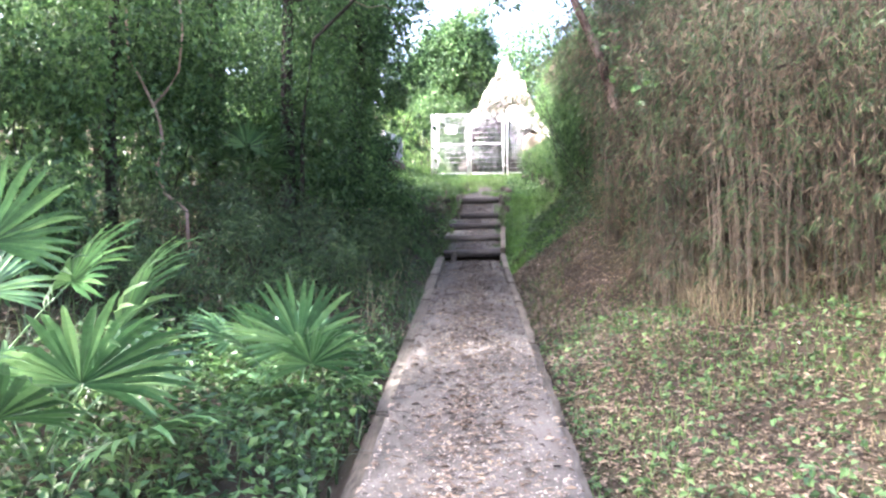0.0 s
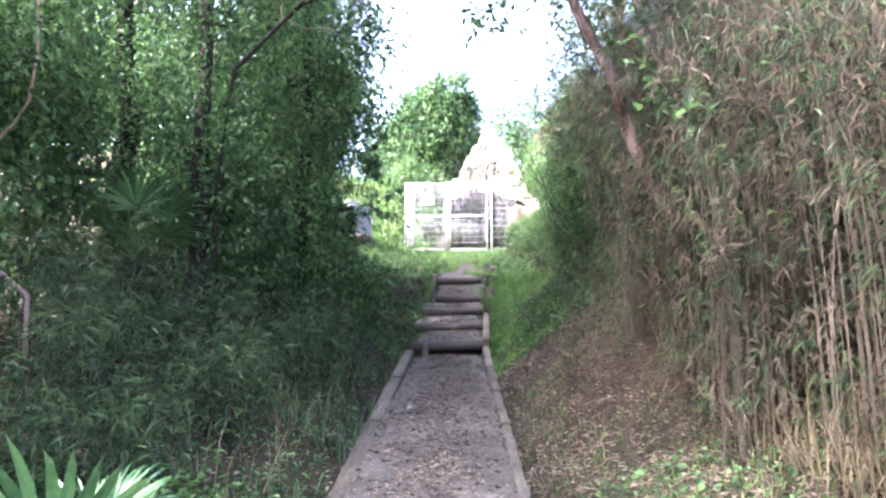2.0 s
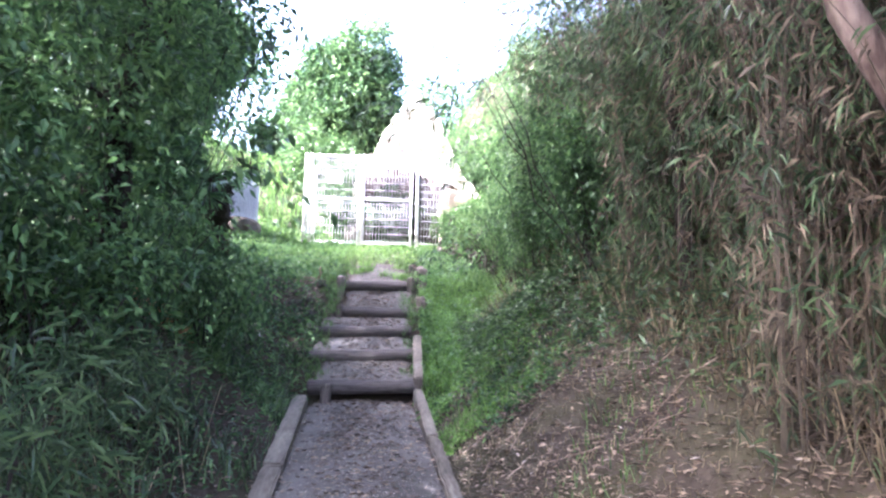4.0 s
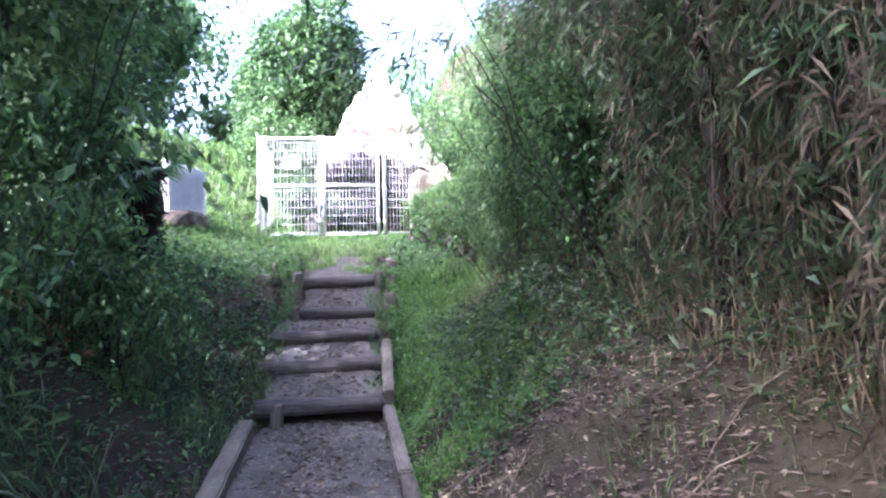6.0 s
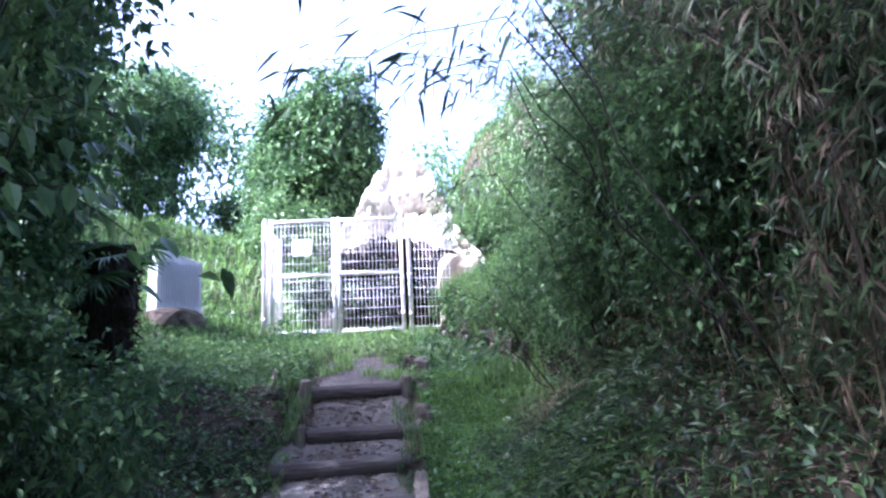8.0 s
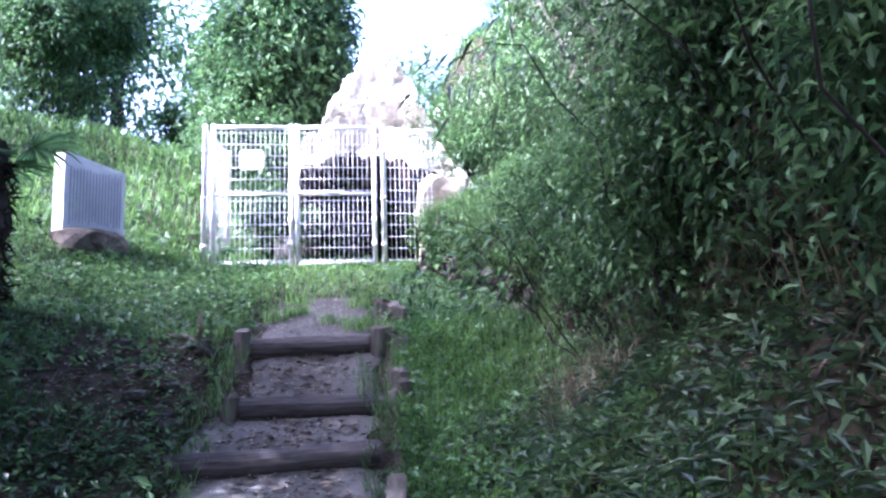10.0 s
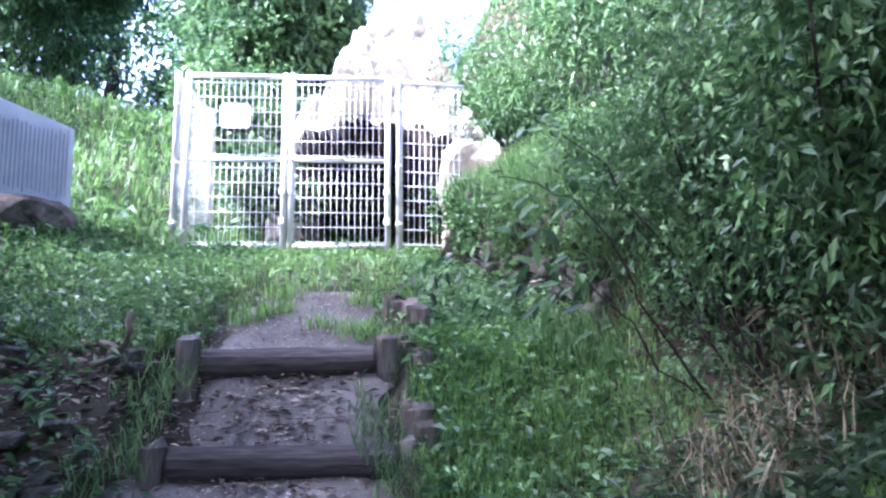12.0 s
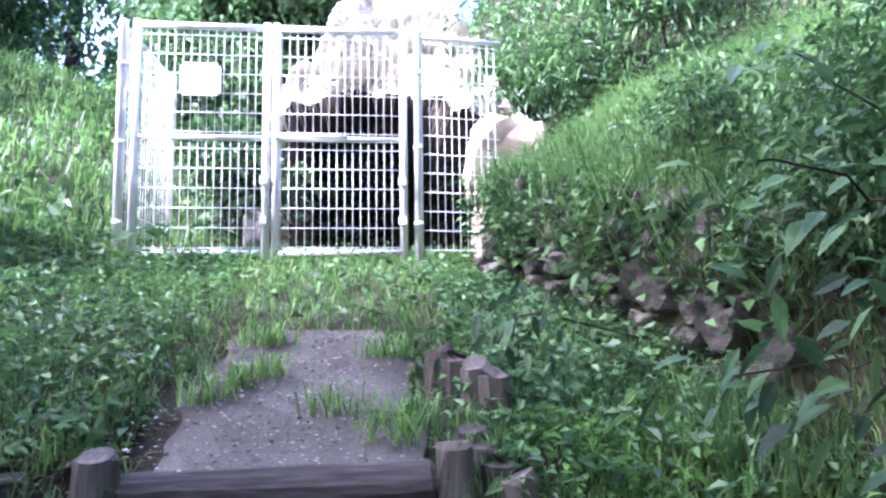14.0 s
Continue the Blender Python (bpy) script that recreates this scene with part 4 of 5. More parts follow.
shrub(2.4, 15.8, 1.5, 0.8, M_LEAF, 0.10, 0.022, 380, "airy shrub with thin stems and narrow leaves above the bank", 12)
shrub(1.75, 12.75, 0.6, 0.24, M_LEAF, 0.045, 0.022, 90, "bushy green shrub hanging over the grassy bank", 7)
shrub(1.8, 11.1, 1.6, 0.5, M_LEAF, 0.04, 0.016, 650, "bushy green shrub below the bamboo", 8)
shrub(1.6, 11.55, 1.35, 0.42, M_LEAF, 0.036, 0.014, 800, "bushy green shrub at the edge of the bank", 8)
shrub(1.7, 12.15, 1.15, 0.45, M_LEAF, 0.04, 0.016, 620, "bushy green shrub over the stone wall", 8)
shrub(2.4, 12.6, 1.4, 0.65, M_LEAF, 0.06, 0.026, 320, "bushy green shrub over the stone wall", 8)
COVER = "leafy green bush covering the edge of the thicket"
shrub(1.62, 10.7, 1.5, 0.45, M_LEAF, 0.045, 0.02, 700, COVER, 8)
shrub(1.72, 10.0, 1.7, 0.45, M_DARKLEAF, 0.05, 0.022, 620, COVER, 8)
shrub(1.75, 9.2, 1.3, 0.42, M_DARKLEAF, 0.05, 0.022, 480, COVER, 8)
shrub(1.6, 12.4, 0.6, 0.36, M_LEAF, 0.045, 0.02, 230, COVER, 8)
shrub(1.62, 13.5, 0.4, 0.26, M_LEAF, 0.045, 0.02, 110, "leafy green bush hanging over the stone wall", 8)
shrub(1.95, 9.7, 0.8, 0.35, M_DARKLEAF, 0.04, 0.018, 260, "dark low shrub at the foot of the bamboo", 7)
shrub(-1.55, 9.6, 0.9, 0.6, M_DARKLEAF, 0.07, 0.03, 180, "dark low undergrowth shrub on the shaded bank", 8)
SASA = "dark tangle of dwarf bamboo with narrow leaves in shade"
for x, y, h, w in ((-1.45, 4.7, 0.8, 0.4), (-1.35, 6.0, 0.9, 0.4), (-2.2, 4.4, 1.0, 0.5), (-1.9, 5.6, 1.0, 0.5), (-2.7, 5.2, 1.1, 0.55), (-1.35, 7.2, 0.8, 0.4), (-3.4, 4.3, 1.0, 0.6), (-1.75, 3.7, 0.7, 0.4), (-2.6, 3.5, 0.8, 0.5)):
    shrub(x, y, h * 0.85, w, M_BAMBOOLEAF, 0.11, 0.011, 80, SASA, 9)
for x, y, h, w, n in ((-4.4, 4.2, 2.2, 0.8, 480), (-5.5, 6.4, 2.8, 1.0, 520), (-3.7, 3.1, 1.2, 0.6, 260)):
    shrub(x, y, h, w, M_DARKLEAF, 0.08, 0.035, n, "tall dark evergreen shrub under the trees", 9)
BESIDE = "dark evergreen shrub beside the old palm"
shrub(-2.4, 10.9, 1.4, 0.42, M_DARKLEAF, 0.07, 0.032, 420, BESIDE, 8)
shrub(-2.85, 11.7, 1.9, 0.5, M_DARKLEAF, 0.07, 0.032, 480, BESIDE, 8)
shrub(-2.05, 9.9, 0.9, 0.38, M_DARKLEAF, 0.06, 0.028, 300, BESIDE, 8)
shrub(-3.7, 5.7, 2.4, 0.85, M_DARKLEAF, 0.08, 0.035, 480, "tall dark evergreen shrub under the trees", 9)
shrub(-4.5, 6.6, 2.9, 1.1, M_DARKLEAF, 0.08, 0.035, 520, "tall dark evergreen shrub under the trees", 9)
shrub(-1.9, 7.4, 1.0, 0.7, M_DARKLEAF, 0.07, 0.03, 200, "dark low undergrowth shrub on the shaded bank", 8)
shrub(-3.0, 7.5, 1.2, 0.9, M_DARKLEAF, 0.07, 0.03, 220, "dark low undergrowth shrub on the shaded bank", 8)
shrub(-3.4, 9.6, 1.2, 0.9, M_DARKLEAF, 0.07, 0.03, 220, "dark low undergrowth shrub on the shaded bank", 8)
for x, y, h, w in ((-6.0, 26, 5.5, 2.6), (-9.5, 25, 6.0, 3.0), (-3.0, 30, 5.0, 2.5), (-13, 22, 6.5, 3.2), (1.5, 32, 5.0, 2.6), (6.5, 20, 5.0, 2.4), (9, 13, 7, 3.0), (7, 8, 7, 2.8), (-9, 12, 7, 3.0), (-8.5, 17, 4.0, 2.0)):
    tree("distant_tree", x, y, h * 0.8, 0.2, [((0, 0, h * 0.45), (w * 0.8, w * 0.8, h * 0.3), 130), ((0.3, 0, h * 0.75), (w * 0.7, w * 0.7, h * 0.26), 110), ((-w * 0.4, 0, h * 0.55), (w * 0.5, w * 0.5, h * 0.25), 70)],
         M_DARKLEAF, 0.22, 0.11, "broad evergreen tree on the hill above", spread=0.35)


# fan palms
def fan_frond(blades, length, width, fold=0.9):
    """A fan of narrow pleated blades in the plane z = 0, opening along +x; tips bend down."""
    ang = np.linspace(-1.9, 1.9, blades) + rng.normal(0, 0.03, blades)
    out_v, out_f = [], []
    for i, a in enumerate(ang):
        L = length * (1 - 0.25 * abs(a / 1.9) ** 2) * (0.92 + 0.16 * rng.random())
        d, s = np.array([math.cos(a), math.sin(a), 0]), np.array([-math.sin(a), math.cos(a), 0])
        cup = 0.22 * math.cos(a)
        ts = np.array([0.02, 0.35, 0.62, 0.85, 1.0])
        ws = np.array([0.12, 0.9, 1.0, 0.6, 0.03]) * width * 0.5
        bend = -0.9 * fold * np.maximum(ts - 0.5, 0) ** 2 * L * (0.5 + rng.random()) + cup * ts * L * 0.4
        mid = d[None] * (ts * L)[:, None] + np.array([0, 0, 1.0]) * bend[:, None]
        v = np.concatenate([mid + s * ws[:, None] + [0, 0, 0.006], mid - s * ws[:, None] + [0, 0, 0.006], mid])
        f = []
        for k in range(4):
            f += [(k, 10 + k, 11 + k), (k, 11 + k, k + 1), (10 + k, 5 + k, 6 + k), (10 + k, 6 + k, 11 + k)]
        out_v.append(v), out_f.append(np.array(f))
    return merged(list(zip(out_v, out_f)))


def fan_palm(x, y, fronds, label, trunk=0.0, trunk_radius=0.06, lift=0.0, blade=0.42):
    """Fronds: bearing, rise, stalk length, scale."""
    th = empty("fan_palm", x, y, float(ground_z(x, y)) - 0.03, label=label, category="palm")
    top = np.array([0, 0, 0.05 + trunk])
    if trunk:
        pts = rough_line((0, 0, -0.1), top, 8, 0.02)
        v, f = tube_arrays(pts, trunk_radius * (1 + 0.12 * rng.normal(size=8)), 16)
        piece_of("trunk", mesh_data("trunk", v + rng.normal(0, trunk_radius * 0.06, v.shape), f, M_FIBRE), th, "dark fibrous trunk")
        n = int(4500 * trunk_radius * trunk)
        a, h = rng.random(n) * 6.283, trunk * rng.random(n)
        out = np.stack([np.cos(a), np.sin(a), np.zeros(n)], 1)
        P = out * trunk_radius * (0.9 + 0.15 * rng.random((n, 1))) + np.array([0, 0, 1.0]) * h[:, None]
        D = unit(out * 0.7 + rng.normal(0, 0.35, (n, 3)) + np.where(rng.random((n, 1)) < 0.5, [[0, 0, 0.8]], [[0, 0, -1.0]]))
        s = (0.05 + 0.09 * rng.random(n)) * (trunk_radius / 0.15) ** 0.5
        fr = piece_of("fibre", mesh_data("fibre", *leaf_arrays(P, D, out + rng.normal(0, 0.3, (n, 3)), s, 0.012 + 0.012 * rng.random(n), 0.25), M_FIBRE), th, "shaggy fibres and old leaf stubs")
        tagged(fr, kind="stuff")
    for bearing, rise, stalk, s in fronds:
        way = np.array([math.cos(radians(bearing)) * math.cos(radians(rise)), math.sin(radians(bearing)) * math.cos(radians(rise)), math.sin(radians(rise))])
        end = top + way * stalk
        v, f = tube_arrays(rough_line(top, end, 5, 0.005, -0.03), [0.008, 0.007, 0.006, 0.005, 0.005], 5)
        piece_of("stalk", mesh_data("stalk", v, f, M_PALM, True), th)
        fr = piece_of("frond", mesh_data("frond", *fan_frond(24, blade * s, 0.034 * s), M_PALM), th)
        fr.matrix_basis = Matrix.Translation(end) @ pose(0, 0, 0, rng.normal() * 10, -rise, bearing)
    return th


PALM = "young fan palm with stiff green pleated fronds beside the path"
fan_palm(-0.98, 2.2, [(-80, 72, 0.45, 1.2), (-60, 50, 0.4, 1.0), (-150, 45, 0.4, 0.85), (-20, 25, 0.35, 0.8), (100, 55, 0.45, 0.9), (-95, 20, 0.3, 0.8), (170, 20, 0.35, 0.7)], PALM)
fan_palm(-1.32, 2.6, [(-100, 60, 0.4, 0.8), (170, 40, 0.45, 0.9), (-40, 35, 0.4, 0.7), (60, 50, 0.4, 0.8)], PALM)
fan_palm(-1.9, 0.8, [(-30, 50, 0.62, 1.35), (-75, 38, 0.6, 1.3), (20, 62, 0.8, 1.35), (-10, 20, 0.6, 1.2), (-110, 55, 0.6, 1.2), (150, 40, 0.6, 1.2), (70, 40, 0.6, 1.2)], PALM)
fan_palm(-2.75, 1.4, [(-40, 65, 1.0, 1.3), (-80, 50, 0.9, 1.3), (10, 50, 0.9, 1.2), (120, 50, 0.8, 1.2)], PALM)
SHADED = "fan palm with a fibrous trunk in deep shade"
fan_palm(-2.9, 6.2, [(b, r, 0.5, 0.95) for b, r in ((-90, 30), (-30, 20), (-150, 20), (0, 50), (90, 30), (-60, 60), (160, 40))], SHADED, 0.55)
fan_palm(-2.9, 8.4, [(b, r, 0.5, 1.0) for b, r in ((-90, 30), (-30, 20), (-150, 20), (0, 50), (-60, 60))], SHADED, 0.7)
fan_palm(-2.22, 12.1, [(b, r, 0.38, 0.78) for b, r in ((-90, -12), (-65, -20), (-120, -8), (-150, 15), (40, 10), (80, -5), (120, 20), (170, 10), (-80, -45), (-130, -40), (-170, -35))],
         "old fan palm with a thick dark shaggy trunk and drooping fronds", 0.98, 0.22)

# twisted vine
vine = empty("twisted_vine", -3.05, 5.0, float(ground_z(-3.05, 5.0)) - 0.05, label="bare twisted pinkish-brown vine hanging in the undergrowth", category="vine")
vz = vine.location.z
for pts, r in (([(0, 0, 0.0), (-0.02, 0, 1.66 - vz), (-0.28, 0, 1.85 - vz), (-0.37, 0.02, 2.1 - vz), (-0.33, 0, 2.38 - vz), (-0.36, 0, 2.64 - vz), (-0.44, 0, 2.82 - vz), (-0.6, 0, 3.15 - vz), (-0.75, 0.05, 3.4 - vz), (-0.85, 0.1, 4.6 - vz)], 0.02),
               ([(-0.44, 0, 2.82 - vz), (-0.28, 0.02, 3.0 - vz), (-0.12, 0, 3.2 - vz), (-0.1, 0, 3.6 - vz), (-0.2, 0.05, 4.5 - vz)], 0.016)):
    v, f = tube_arrays(np.array(pts) + rng.normal(0, 0.012, (len(pts), 3)), np.linspace(r, r * 0.7, len(pts)), 7)
    piece_of("stem", mesh_data("stem", v, f, M_VINE, True), vine)

# root stub beside the upper step
stub = empty("root_stub", -0.92, 12.4, float(ground_z(-0.92, 12.4)) - 0.05, label="pale weathered root stub sticking out of the bank", category="root")
for a, b, r in (((0, 0, 0), (0.07, 0, 0.25), 0.022), ((0, 0, 0.09), (-0.16, 0.05, 0.12), 0.018), ((0.02, 0, 0.08), (-0.05, -0.15, 0.02), 0.018)):
    v, f = tube_arrays(rough_line(a, b, 6, 0.012), np.linspace(r, r * 0.6, 6), 7)
    piece_of("root", mesh_data("root", v, f, M_TWIG, True), stub)


# dug-out soil bank beside the upper steps, with loose stones
for i in range(16):
    st = new("loose_stone", STONES[i % 7])
    x, y = -1.55 + 0.85 * rng.random(), 11.55 + 0.85 * rng.random()
    st.location, st.scale, st.rotation_euler = (x, y, float(ground_z(x, y)) + 0.015), (0.08 + 0.1 * rng.random(), 0.08 + 0.08 * rng.random(), 0.07), (0, 0, 6 * rng.random())
    tagged(st, "small rough grey stone lying on bare soil", "stone", group="loose stones on the bank")

# ---- grass, weeds and litter ----
def points_on(x0, x1, y0, y1, n, keep=None):
    x, y = x0 + (x1 - x0) * rng.random(n), y0 + (y1 - y0) * rng.random(n)
    lat = x - path_x(y)
    ok = np.ones(n, bool) if keep is None else keep(x, y, lat)
    x, y = x[ok], y[ok]
    return np.stack([x, y, ground_z(x, y) - 0.01], 1)


def patchy(x, y, f=1.0):
    return 0.5 + 0.25 * np.sin(2.3 * f * x + 1.1 * f * y + 0.7) + 0.25 * np.sin(1.9 * f * y - 1.3 * f * x + 2.1)


def grass(name, pts, height, width, mat, label, bend=0.45):
    n = len(pts)
    a = rng.random(n) * 6.283
    D = np.stack([np.cos(a), np.sin(a), np.zeros(n)], 1)
    s = 0.45 + 0.8 * rng.random(n)
    ob = new(name, mesh_data(name, *blade_arrays(pts, D, height * s, width * (0.7 + 0.6 * rng.random(n)), bend * (0.3 + 1.2 * rng.random(n))), mat))
    return tagged(ob, label, "grass", kind="stuff")


def weeds(name, pts, L, W, height, mat, label, flat=False):
    n = len(pts)
    P = pts + np.stack([np.zeros(n), np.zeros(n), (0.012 if flat else 0.02) + height * rng.random(n)], 1)
    a = rng.random(n) * 6.283
    D = np.stack([np.cos(a), np.sin(a), rng.normal(0, 0.15 if flat else 0.4, n)], 1)
    N = unit(rng.normal(0, 0.25 if flat else 0.4, (n, 3)) + [0, 0, 1])
    s = 0.6 + 0.8 * rng.random(n)
    ob = new(name, mesh_data(name, *leaf_arrays(P, D, N, L * s, W * s, 0.05 if flat else 0.2), mat))
    return tagged(ob, label, "leaf litter" if flat else "weeds", kind="stuff")


def off_path(gap):
    def f(x, y, lat):
        return np.abs(lat) > gap
    return f


def dug_out(x, y):
    return ((x + 1.15) / 0.55) ** 2 + ((y - 12.0) / 0.5) ** 2 < 1 + 0.4 * np.sin(7 * x) * np.cos(6 * y)


def upper_green(x, y, lat):
    bare = (np.abs(lat + 0.05) < 0.42 + 0.08 * np.sin(6 * y)) & (y < 13.55) | dug_out(x, y)
    return ~bare & (lat < 1.6)


wy, wu = 12.65 + 2.2 * rng.random(2600), rng.random(2600)
wx = path_x(wy) + 0.6 + ramp_of(wy, [(12.5, 1.0), (14.8, 0.35)]) - 0.10 + 0.14 * wu + 0.03 * rng.normal(size=2600)
wk = (patchy(wx * 3, wy, 2.6) + 0.55 * wu) > 0.92
WALL_PTS = np.stack([wx, wy, ground_z(wx - 0.25, wy) + 0.62 * wu], 1)[wk]
grass("meadow_grass", points_on(-4.5, 1.6, 12.5, 15.6, 14000, upper_green), 0.12, 0.007, M_BRIGHTGRASS, "fresh bright green grass in front of the gate", 0.8)
grass("meadow_grass", points_on(-4.5, 1.6, 12.5, 15.6, 7000, upper_green), 0.09, 0.007, M_GRASS, "lush green grass in front of the gate")
grass("meadow_grass", points_on(0.2, 1.5, 9.2, 13.0, 14000, lambda x, y, lat: (lat > 0.55) & (rng.random(len(x)) < smooth_step(8.8, 11, y))), 0.085, 0.006, M_BRIGHTGRASS, "lush green grass on the bank beside the steps")
grass("meadow_grass", points_on(-2.6, -0.4, 9.3, 13.0, 9000, lambda x, y, lat: (lat < -0.5) & (patchy(x, y) > 0.35) & ~dug_out(x, y)), 0.13, 0.007, M_GRASS, "green grass on the bank beside the steps")
grass("hill_grass", points_on(-9, 6, 15.5, 26, 26000, lambda x, y, lat: ~((np.abs(x - 0.4) < 1.45) & (y < 18.9))), 0.28, 0.022, M_GRASS, "long green grass on the slope above")
grass("bank_grass", points_on(0.7, 3.4, 12.2, 16.5, 22000, lambda x, y, lat: lat > 0.74 + ramp_of(y, [(12.2, 0.4), (12.75, 0.5), (12.8, 0.87), (14.8, 0.35)])), 0.24, 0.008, M_GRASS, "long green grass on the bank above the stone wall", 0.8)
grass("dry_tuft", points_on(0.5, 3.4, -2.2, 9.5, 12000, lambda x, y, lat: (lat > 0.6) & (patchy(x, y, 1.3) > 0.3)), 0.085, 0.005, M_DRYGRASS, "short dry straw-coloured grass on the bank", 0.9)
grass("bank_tuft", points_on(0.5, 3.4, -1.5, 9.5, 9000, lambda x, y, lat: (lat > 0.6) & (patchy(x, y, 1.3) < 0.6)), 0.10, 0.007, M_GRASS, "short green grass on the bank", 0.7)
grass("undergrowth", points_on(-5, -0.5, 0, 10.8, 12000, lambda x, y, lat: (lat < -0.62) & (patchy(x, y, 1.5) > 0.35)), 0.26, 0.012, M_BAMBOOLEAF, "dark long-leaved undergrowth in the shade", 1.0)
grass("dry_undergrowth", points_on(-4.5, -0.6, 3.5, 8.0, 900, off_path(0.9)), 0.5, 0.006, M_DRYGRASS, "dry stalks standing in the undergrowth", 0.7)
weeds("undergrowth_leaves", points_on(-5, -0.5, 3, 12.0, 16000, off_path(0.66)), 0.05, 0.02, 0.3, M_DARKLEAF, "dark leafy undergrowth on the shaded bank")
weeds("ground_weeds", points_on(0.5, 2.8, -2.0, 4.2, 5200, off_path(0.62)), 0.045, 0.03, 0.07, M_LEAF, "low bright green weeds on the bank")
weeds("ground_weeds", points_on(-2.8, -0.5, -0.8, 3.8, 7200, off_path(0.66)), 0.07, 0.04, 0.22, M_LEAF, "low green weeds among the palms")
weeds("clover_cover", points_on(0.2, 1.75, 7.6, 14.8, 26000, lambda x, y, lat: (lat > 0.58) & (rng.random(len(x)) < smooth_step(9.0, 11.6, y + 0.7 * (0.9 - lat)) * (1.2 - 0.8 * patchy(x, y, 1.7)))), 0.032, 0.022, 0.075, M_HERB, "low bright green broad-leaved herbs on the bank")
weeds("clover_cover", points_on(-3.6, -0.3, 9.6, 15.0, 20000, lambda x, y, lat: (lat < -0.5) & ~dug_out(x, y) & (rng.random(len(x)) < smooth_step(9.0, 12.0, y))), 0.034, 0.022, 0.085, M_LEAF, "low green broad-leaved herbs beside the path")
weeds("ivy_on_wall", WALL_PTS, 0.055, 0.034, 0.04, M_LEAF, "green ivy leaves over the stone wall")
weeds("ground_weeds", points_on(-2.4, 1.6, 9.2, 15.4, 9000, lambda x, y, lat: (np.abs(lat) > 0.5) & (lat < 1.5) & ~dug_out(x, y)), 0.06, 0.03, 0.10, M_LEAF, "low green weeds in the grass")
weeds("ground_weeds", points_on(-4.0, 1.4, 12.6, 15.3, 5500, upper_green), 0.05, 0.026, 0.11, M_LEAF, "low leafy weeds in the grass before the gate")
# Lighter blade colour stands in for sky light falling on the bank.
grass("fresh_grass", points_on(0.2, 1.6, 8.5, 12.6, 17000, lambda x, y, lat: (lat > 0.58) & (patchy(x, y, 2) > 0.25) & (rng.random(len(x)) > smooth_step(0.9, 1.7, lat))), 0.12, 0.007, M_BRIGHTGRASS, "green grass on the bank, coloured brighter for open-sky light", 0.7)
for i in range(9):
    ty, tx = 12.55 + 1.0 * rng.random(), -0.5 + 0.75 * rng.random()
    tp = np.stack([tx + rng.normal(0, 0.05, 60), ty + rng.normal(0, 0.05, 60), np.full(60, 2.42 + (ty - 12.4) * 0.31)], 1)
    grass("grass_tuft", tp, 0.13, 0.007, M_BRIGHTGRASS, "small green grass tuft on the bare path", 0.9)
# Lime-green weeds, their colour lightened for the same sky light.
weeds("ground_weeds", points_on(0.3, 1.7, 8.4, 12.6, 9000, lambda x, y, lat: (lat > 0.6) & (patchy(x, y, 2.5) + 0.35 * rng.random(len(x)) > 0.55) & (rng.random(len(x)) > smooth_step(0.9, 1.6, lat))), 0.036, 0.018, 0.07, M_BRIGHTLEAF, "lime-green weeds on the bank, coloured brighter for open-sky light")
M_RUST = leafy("rust_leaf", (0.16, 0.06, 0.03), (0.34, 0.15, 0.08), (0.52, 0.30, 0.18), rough=0.7, translucent=0.2)
rust = np.stack([-1.95 + rng.normal(0, 0.16, 90), 9.35 + rng.normal(0, 0.12, 90), np.zeros(90)], 1)
rust[:, 2] = ground_z(rust[:, 0], rust[:, 1])
weeds("rusty_leaves", rust, 0.10, 0.03, 0.12, M_RUST, "heap of rust-coloured dead leaves on the shaded bank", False)
grass("hill_grass", points_on(-8, -0.9, 14.8, 21, 9000), 0.26, 0.014, M_BRIGHTGRASS, "fresh green grass on the slope above", 0.7)
weeds("hill_weeds", points_on(-8, -0.8, 14.6, 24, 3500), 0.12, 0.06, 0.25, M_LEAF, "leafy green weeds on the slope")
weeds("fallen_leaves", points_on(0.4, 3.2, -1, 10.5, 22000, off_path(0.58)), 0.05, 0.018, 0.012, M_LITTER, "dry brown fallen leaves on the bank", True)
weeds("fallen_leaves", points_on(-4, -0.5, 2, 10.5, 6000, off_path(0.62)), 0.06, 0.025, 0.012, M_LITTER, "dry brown fallen leaves under the trees", True)



# plants hanging over the stone wall, and tufts along the edges of the treads
wall_y = 12.5 + 2.4 * rng.random(2600)
wall_x = path_x(wall_y) + 0.62 + ramp_of(wall_y, [(12.5, 1.0), (14.8, 0.35)]) + rng.normal(0, 0.05, 2600)
wall_points = np.stack([wall_x, wall_y, ground_z(wall_x + 0.25, wall_y) - 0.35 * rng.random(2600)], 1)
grass("hanging_grass", wall_points[:1100], 0.22, 0.008, M_GRASS, "long grass hanging over the stone wall", 1.5)
weeds("wall_weeds", wall_points[:420] + [-0.12, 0, -0.1], 0.06, 0.035, 0.1, M_LEAF, "leafy weeds growing on the stone wall")
edge = points_on(-1.1, 0.7, 10.35, 13.6, 16000, lambda x, y, lat: (np.abs(lat) > 0.30 + 0.16 * patchy(x, y, 4)) & (np.abs(lat) < 0.66) & (patchy(x, y, 7) > 0.3))
edge[:, 2] = np.maximum(edge[:, 2], path_z(edge[:, 1]) - 0.03)
grass("step_tufts", edge, 0.10, 0.005, M_GRASS, "green grass tufts along the edges of the steps", 0.95)
foot = points_on(1.2, 3.4, 3.0, 11.5, 9000, lambda x, y, lat: lat > 1.8)
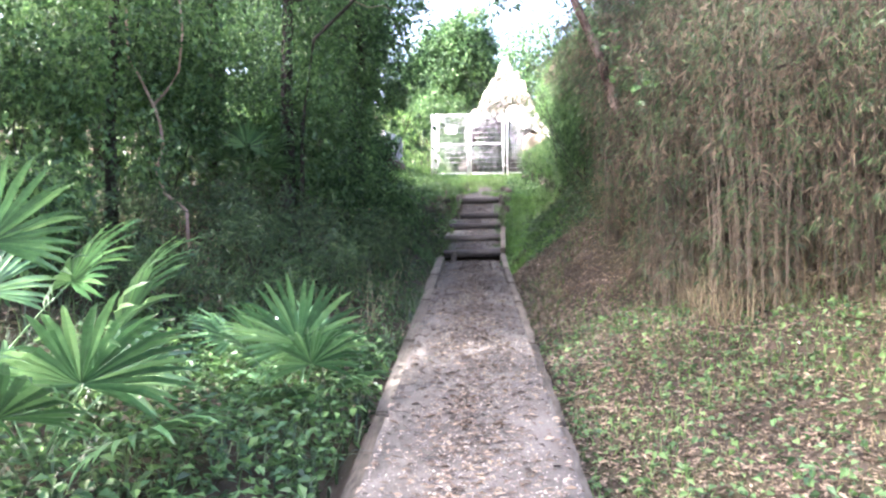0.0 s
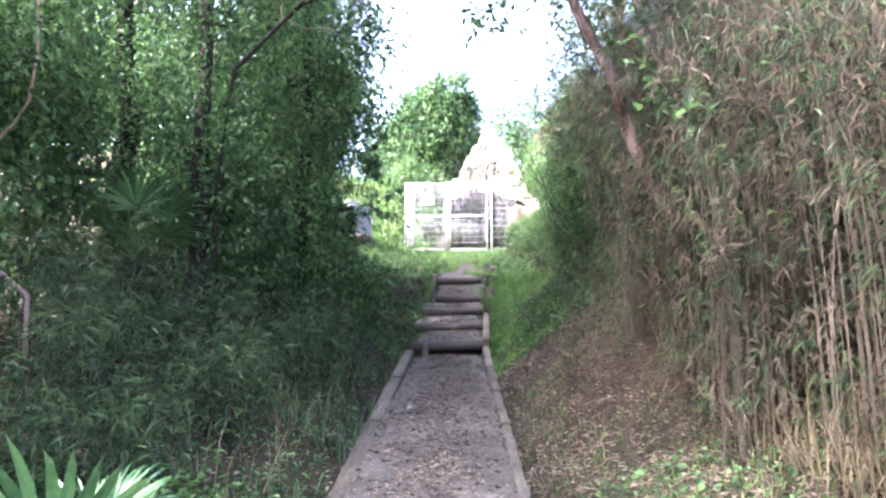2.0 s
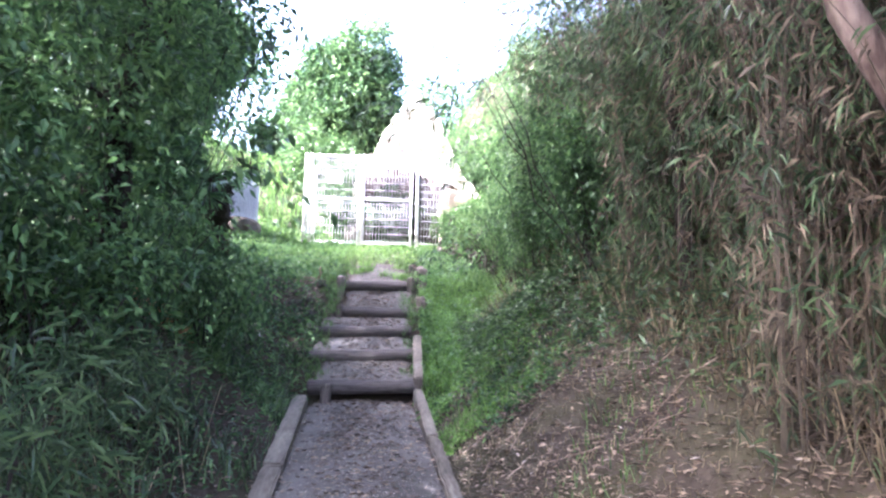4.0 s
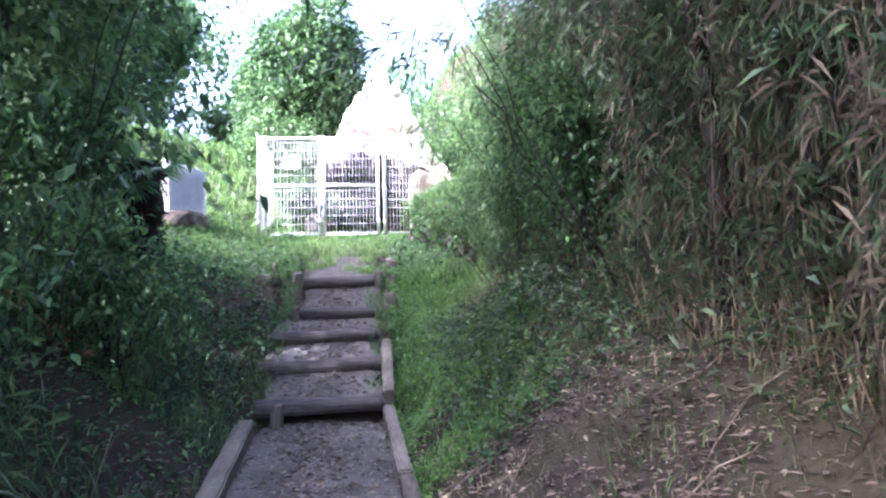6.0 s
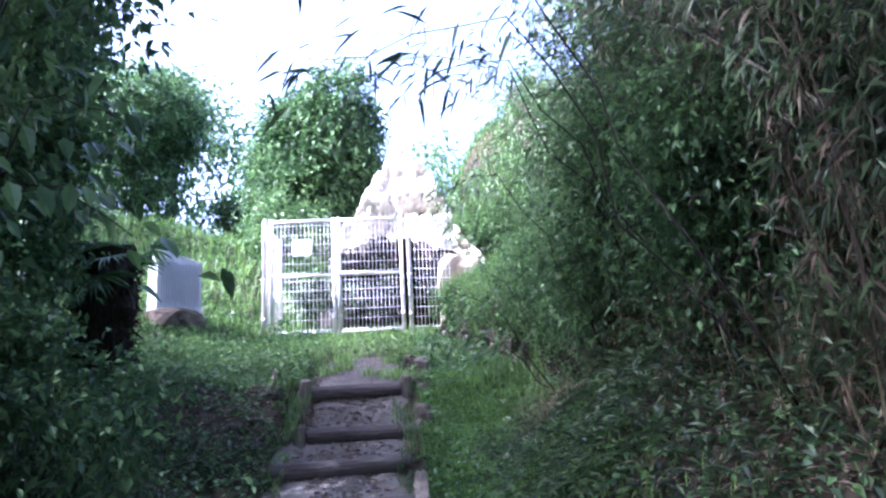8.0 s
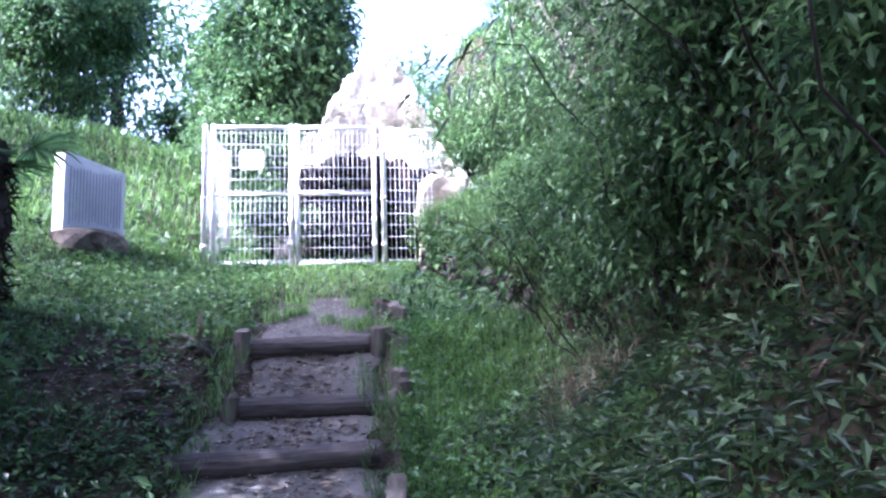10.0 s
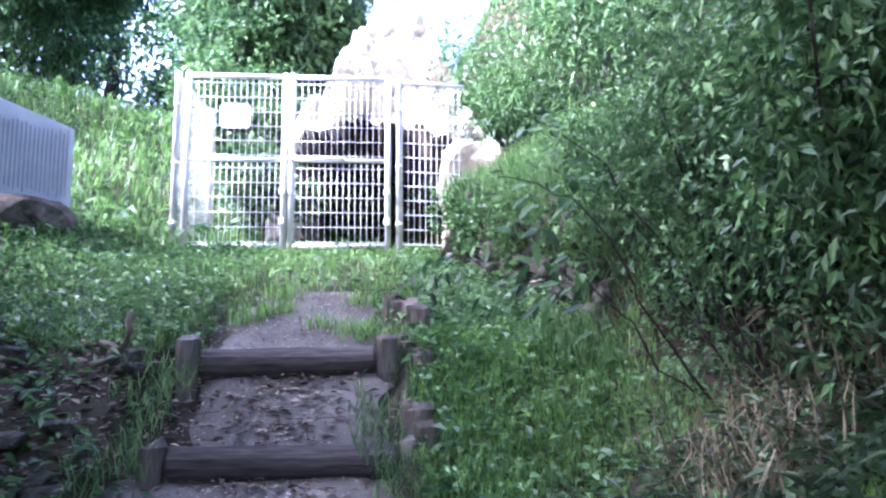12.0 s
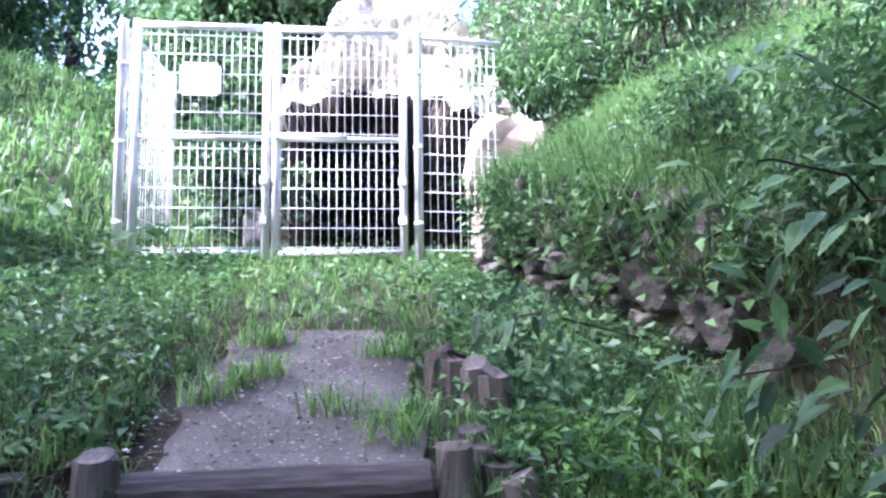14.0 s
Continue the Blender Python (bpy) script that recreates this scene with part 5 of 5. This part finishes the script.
grass("thicket_floor", foot, 0.42, 0.008, M_DRYGRASS, "tangled dry stalks at the foot of the bamboo", 0.9)
weeds("thicket_leaves", points_on(1.0, 3.4, 6.5, 11.8, 9000, lambda x, y, lat: lat > 1.7), 0.08, 0.02, 0.5, M_BAMBOOLEAF, "dark leafy undergrowth at the foot of the bamboo")


straw = np.stack([1.32 + rng.normal(0, 0.12, 320), 11.15 + rng.normal(0, 0.16, 320), np.zeros(320)], 1)
straw[:, 2] = ground_z(straw[:, 0], straw[:, 1]) - 0.01
grass("straw_tuft", straw, 0.32, 0.006, M_DRYGRASS, "pale tuft of dry straw on the bank", 1.1)


def on_path(n, y0, y1, L, W, mat, name, label):
    y = y0 + (y1 - y0) * rng.random(n)
    u = rng.normal(0, 0.5, n).clip(-0.97, 0.97)
    x = path_x(y) + u * 0.48
    z = 1.115 + (y - 10.27) * (1.115 - float(path_z(-12))) / 22.27 + 0.02 * (1 - u * u) + 0.006
    for i, (ys, zs, half, _) in enumerate(STEPS):
        y1s, z1 = (STEPS[i + 1][0], STEPS[i + 1][1] - 0.10) if i < 4 else (14.0, 2.93)
        k = (y >= ys) & (y < y1s)
        z = np.where(k, zs - 0.008 + (z1 - zs + 0.008) * (y - ys) / (y1s - ys) + 0.004, z)
    a = rng.random(n) * 6.283
    D, N = np.stack([np.cos(a), np.sin(a), rng.normal(0, 0.12, n)], 1), unit(rng.normal(0, 0.3, (n, 3)) + [0, 0, 1])
    s = 0.5 + rng.random(n)
    ob = new(name, mesh_data(name, *leaf_arrays(np.stack([x, y, z], 1), D, N, L * s, W * s, 0.05), mat))
    tagged(ob, label, "leaf litter", kind="stuff")


on_path(26000, -1.6, 13.5, 0.015, 0.010, M_CHIP, "wood_chips", "pale wood chips and gravel scattered on the path")
on_path(10000, -1.6, 12.4, 0.045, 0.018, M_LITTER, "path_leaves", "dry brown leaves scattered on the path")
weeds("bank_litter", points_on(0.5, 3.2, 0.5, 10.5, 26000, lambda x, y, lat: (lat > 0.6) & (patchy(x, y, 2.1) > 0.2)), 0.045, 0.016, 0.02, M_LITTER, "brown fallen leaves and bark scraps covering the bank", True)
weeds("pale_litter", points_on(0.5, 3.2, 2.0, 11.0, 2600, off_path(0.62)), 0.05, 0.014, 0.02, M_CHIP, "pale dead bamboo leaves lying on the bank", True)
weeds("hillside_leaves", points_on(1.6, 5.0, 15.3, 20.0, 9000), 0.07, 0.035, 0.16, M_LEAF, "green herbs on the hillside above the bank")
twigs = []
for p in points_on(0.6, 3.0, 2.5, 10.5, 170, off_path(0.66)):
    turn, length = 6.283 * rng.random(), 0.1 + 0.35 * rng.random()
    q = p + [math.cos(turn) * length, math.sin(turn) * length, 0]
    q[2] = float(ground_z(q[0], q[1])) + 0.03 * rng.random()
    twigs.append(tube_arrays(rough_line(p + [0, 0, 0.02], q, 5, 0.012), np.linspace(0.005, 0.002, 5), 4))
tagged(new("fallen_twigs", mesh_data("fallen_twigs", *merged(twigs), M_TWIG)), "thin fallen twigs scattered over the bank", "twigs", kind="stuff")
weeds("shaded_herbs", points_on(0.8, 3.0, 6.8, 11.4, 15000, lambda x, y, lat: (lat > 0.95) & (rng.random(len(x)) < smooth_step(7.8, 9.6, y + 0.5 * (lat - 1.5)))), 0.075, 0.02, 0.16, M_BAMBOOLEAF, "dark narrow-leaved herbs below the bamboo")
weeds("shaded_herbs", points_on(0.7, 2.4, 8.2, 11.0, 5000, lambda x, y, lat: lat > 0.7), 0.045, 0.028, 0.08, M_DARKLEAF, "low dark green herbs on the shaded bank")
weeds("dug_litter", points_on(-2.0, -0.6, 11.2, 12.9, 2600), 0.05, 0.02, 0.02, M_LITTER, "brown leaves and bark scraps on the dug soil", True)
weeds("dug_herbs", points_on(-2.0, -0.55, 11.0, 12.9, 1500, lambda x, y, lat: patchy(x, y, 3.0) > 0.45), 0.05, 0.028, 0.09, M_LEAF, "scattered green herbs on the dug soil")
